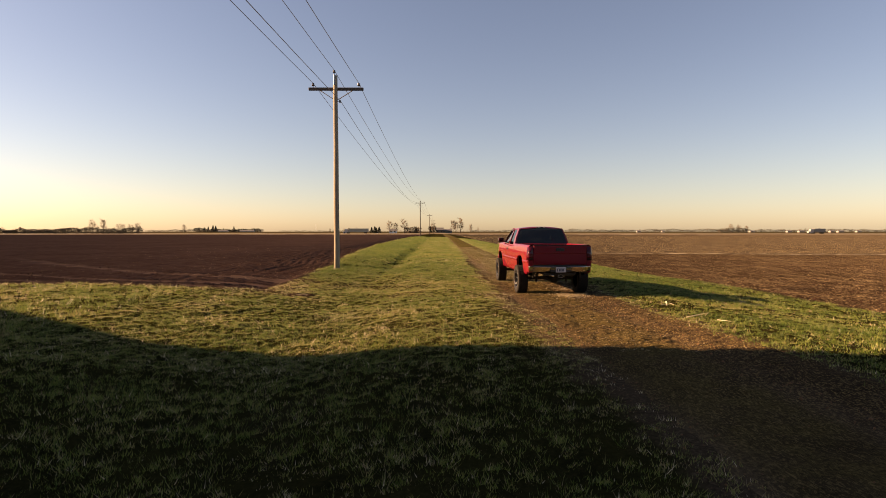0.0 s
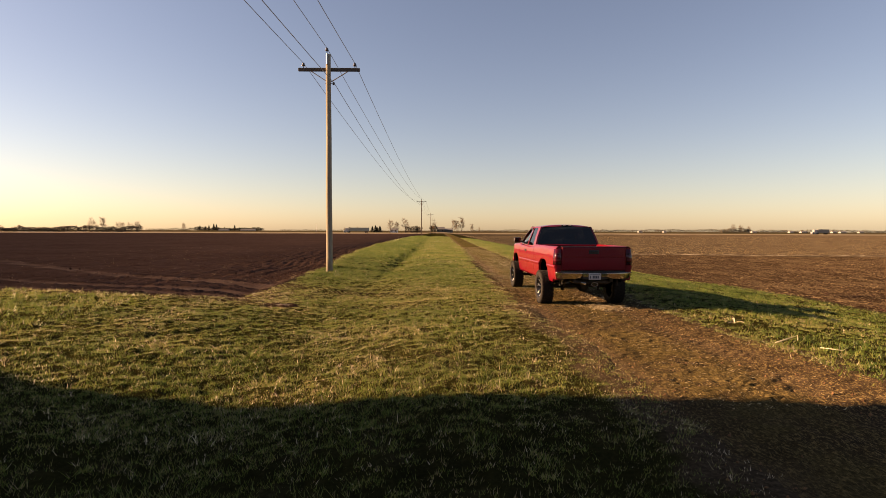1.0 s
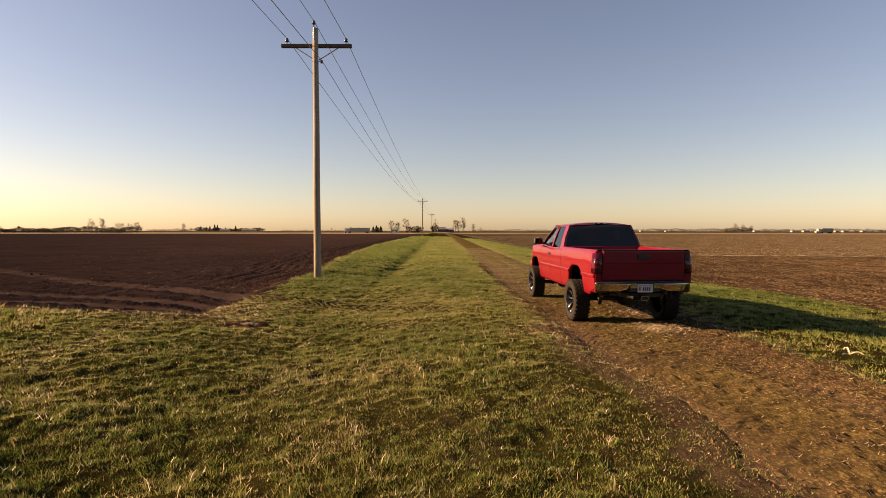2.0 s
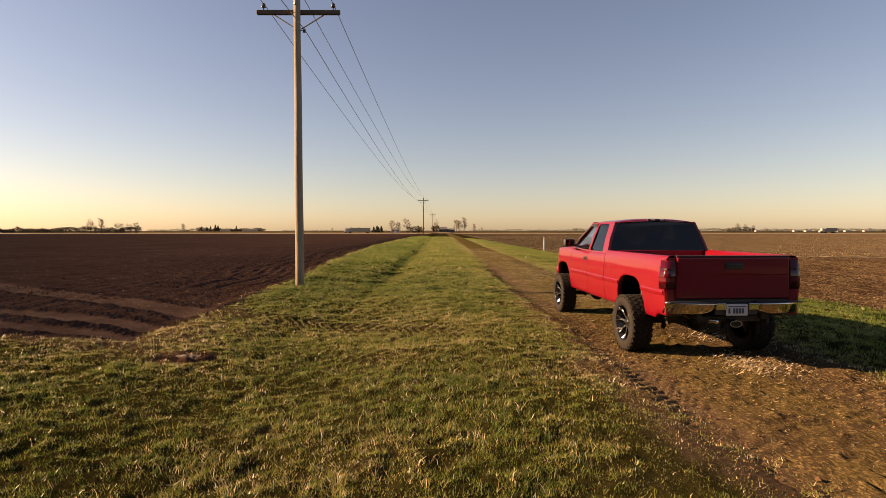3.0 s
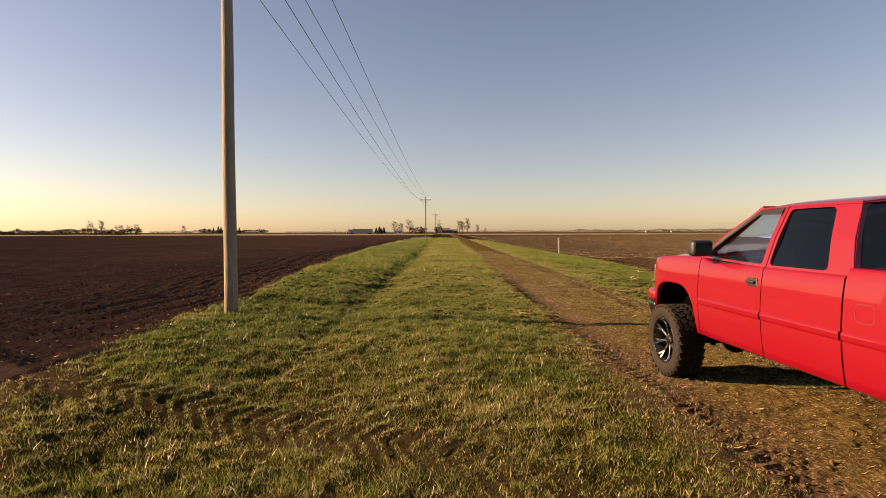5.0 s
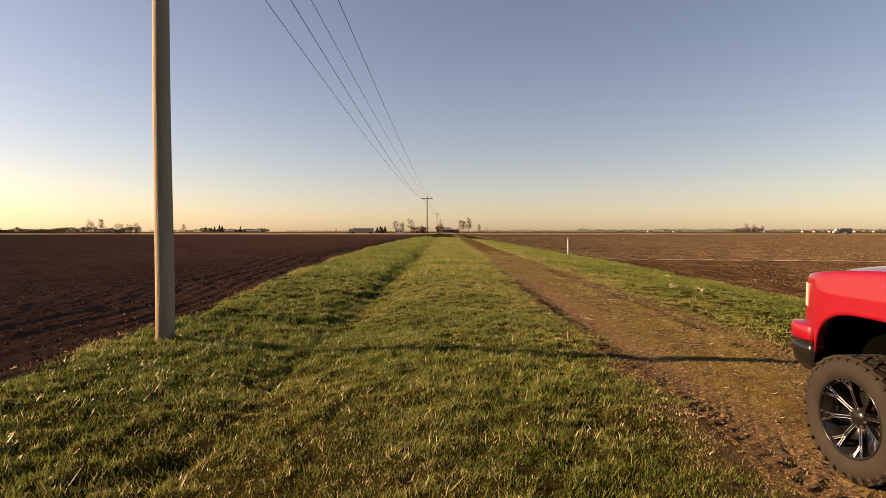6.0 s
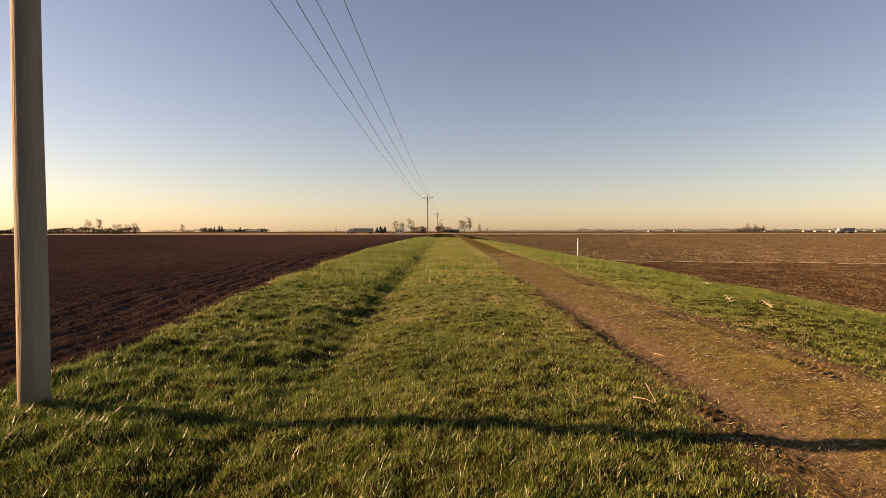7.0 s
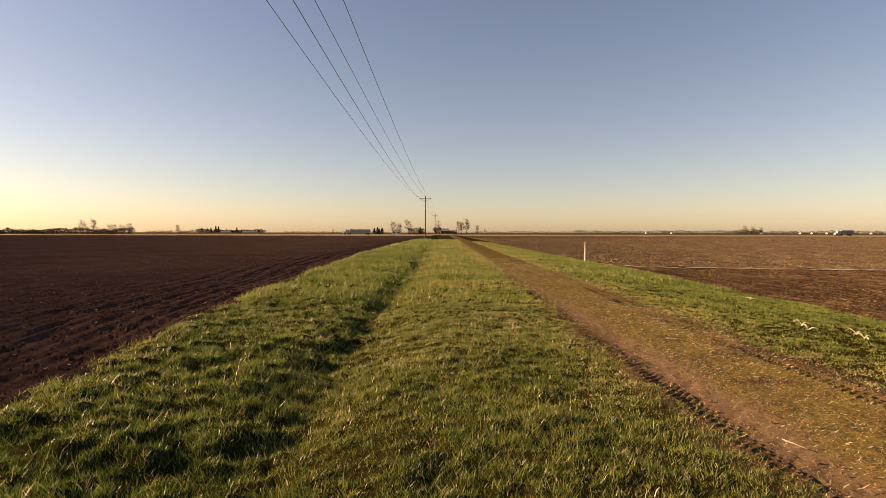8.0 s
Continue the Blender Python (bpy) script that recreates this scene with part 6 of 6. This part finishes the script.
for x, y in ((6.10, 32.94), (6.50, 32.04), (5.78, 32.28), (6.30, 31.6), (8.17, 38.3), (5.43, 13.6)):
    clump = thing("dry_leaf", (x, y, ground_at(x, y) + 0.04), "curled bleached corn leaf caught in the verge grass", "leaf", "corn leaves in the verge")
    bm = bmesh.new()
    for turn, lean in ((0.3, 0.05), (2.2, 0.09), (4.4, 0.03)):
        rows = []
        for k in range(6):
            u = k / 5
            cx, cy = math.cos(turn + x) * 0.16 * u, math.sin(turn + x) * 0.16 * u
            w = 0.018 * math.sin(math.pi * (0.15 + 0.8 * u))
            rows.append([bm.verts.new((cx - math.sin(turn + x) * w * q, cy + math.cos(turn + x) * w * q, lean * math.sin(2.6 * u) + 0.012 * abs(q))) for q in (-1, 0, 1)])
        for a, b in zip(rows, rows[1:]):
            for k in range(2):
                bm.faces.new((a[k], a[k + 1], b[k + 1], b[k]))
    part("blade", bm, STRAW_PALE, clump)

# a bare muddy patch with a pale flat stone in the grass
patch = thing("mud_patch", (-4.28, 16.62, ground_at(-4.28, 16.62)), "dark bare mud patch with pale crust in the grass", "mud")
bm = bmesh.new()
ring = [bm.verts.new((0.46 * math.cos(q) * (1 + 0.2 * math.sin(3 * q + 1)), 0.30 * math.sin(q) * (1 + 0.25 * math.cos(2 * q)), -0.05)) for q in [2 * math.pi * k / 28 for k in range(28)]]
rise = [bm.verts.new((v.co.x * 0.72, v.co.y * 0.72, 0.012 + 0.02 * math.sin(5 * k))) for k, v in enumerate(ring)]
mid = bm.verts.new((0, 0, 0.005))
for k in range(28):
    j = (k + 1) % 28
    bm.faces.new((ring[k], ring[j], rise[j], rise[k]))
    bm.faces.new((rise[k], rise[j], mid))
part("mud", bm, CLOD, patch)
bm = bmesh.new()
bmesh.ops.create_icosphere(bm, subdivisions=3, radius=1.0)
for v in bm.verts:
    k = 0.75 + 0.5 * noise.noise(v.co * 2.3) + 0.25 * noise.noise(v.co * 6.0)
    v.co = Vector((v.co.x * 0.22 * k + 0.08, v.co.y * 0.08 * k - 0.03, v.co.z * 0.035 * k + 0.012))
part("crust", bm, simple("pale_crust", (0.11, 0.088, 0.066), 0.9, 0, 0.35, 12.0, 0.5), patch, "pale dried crust")
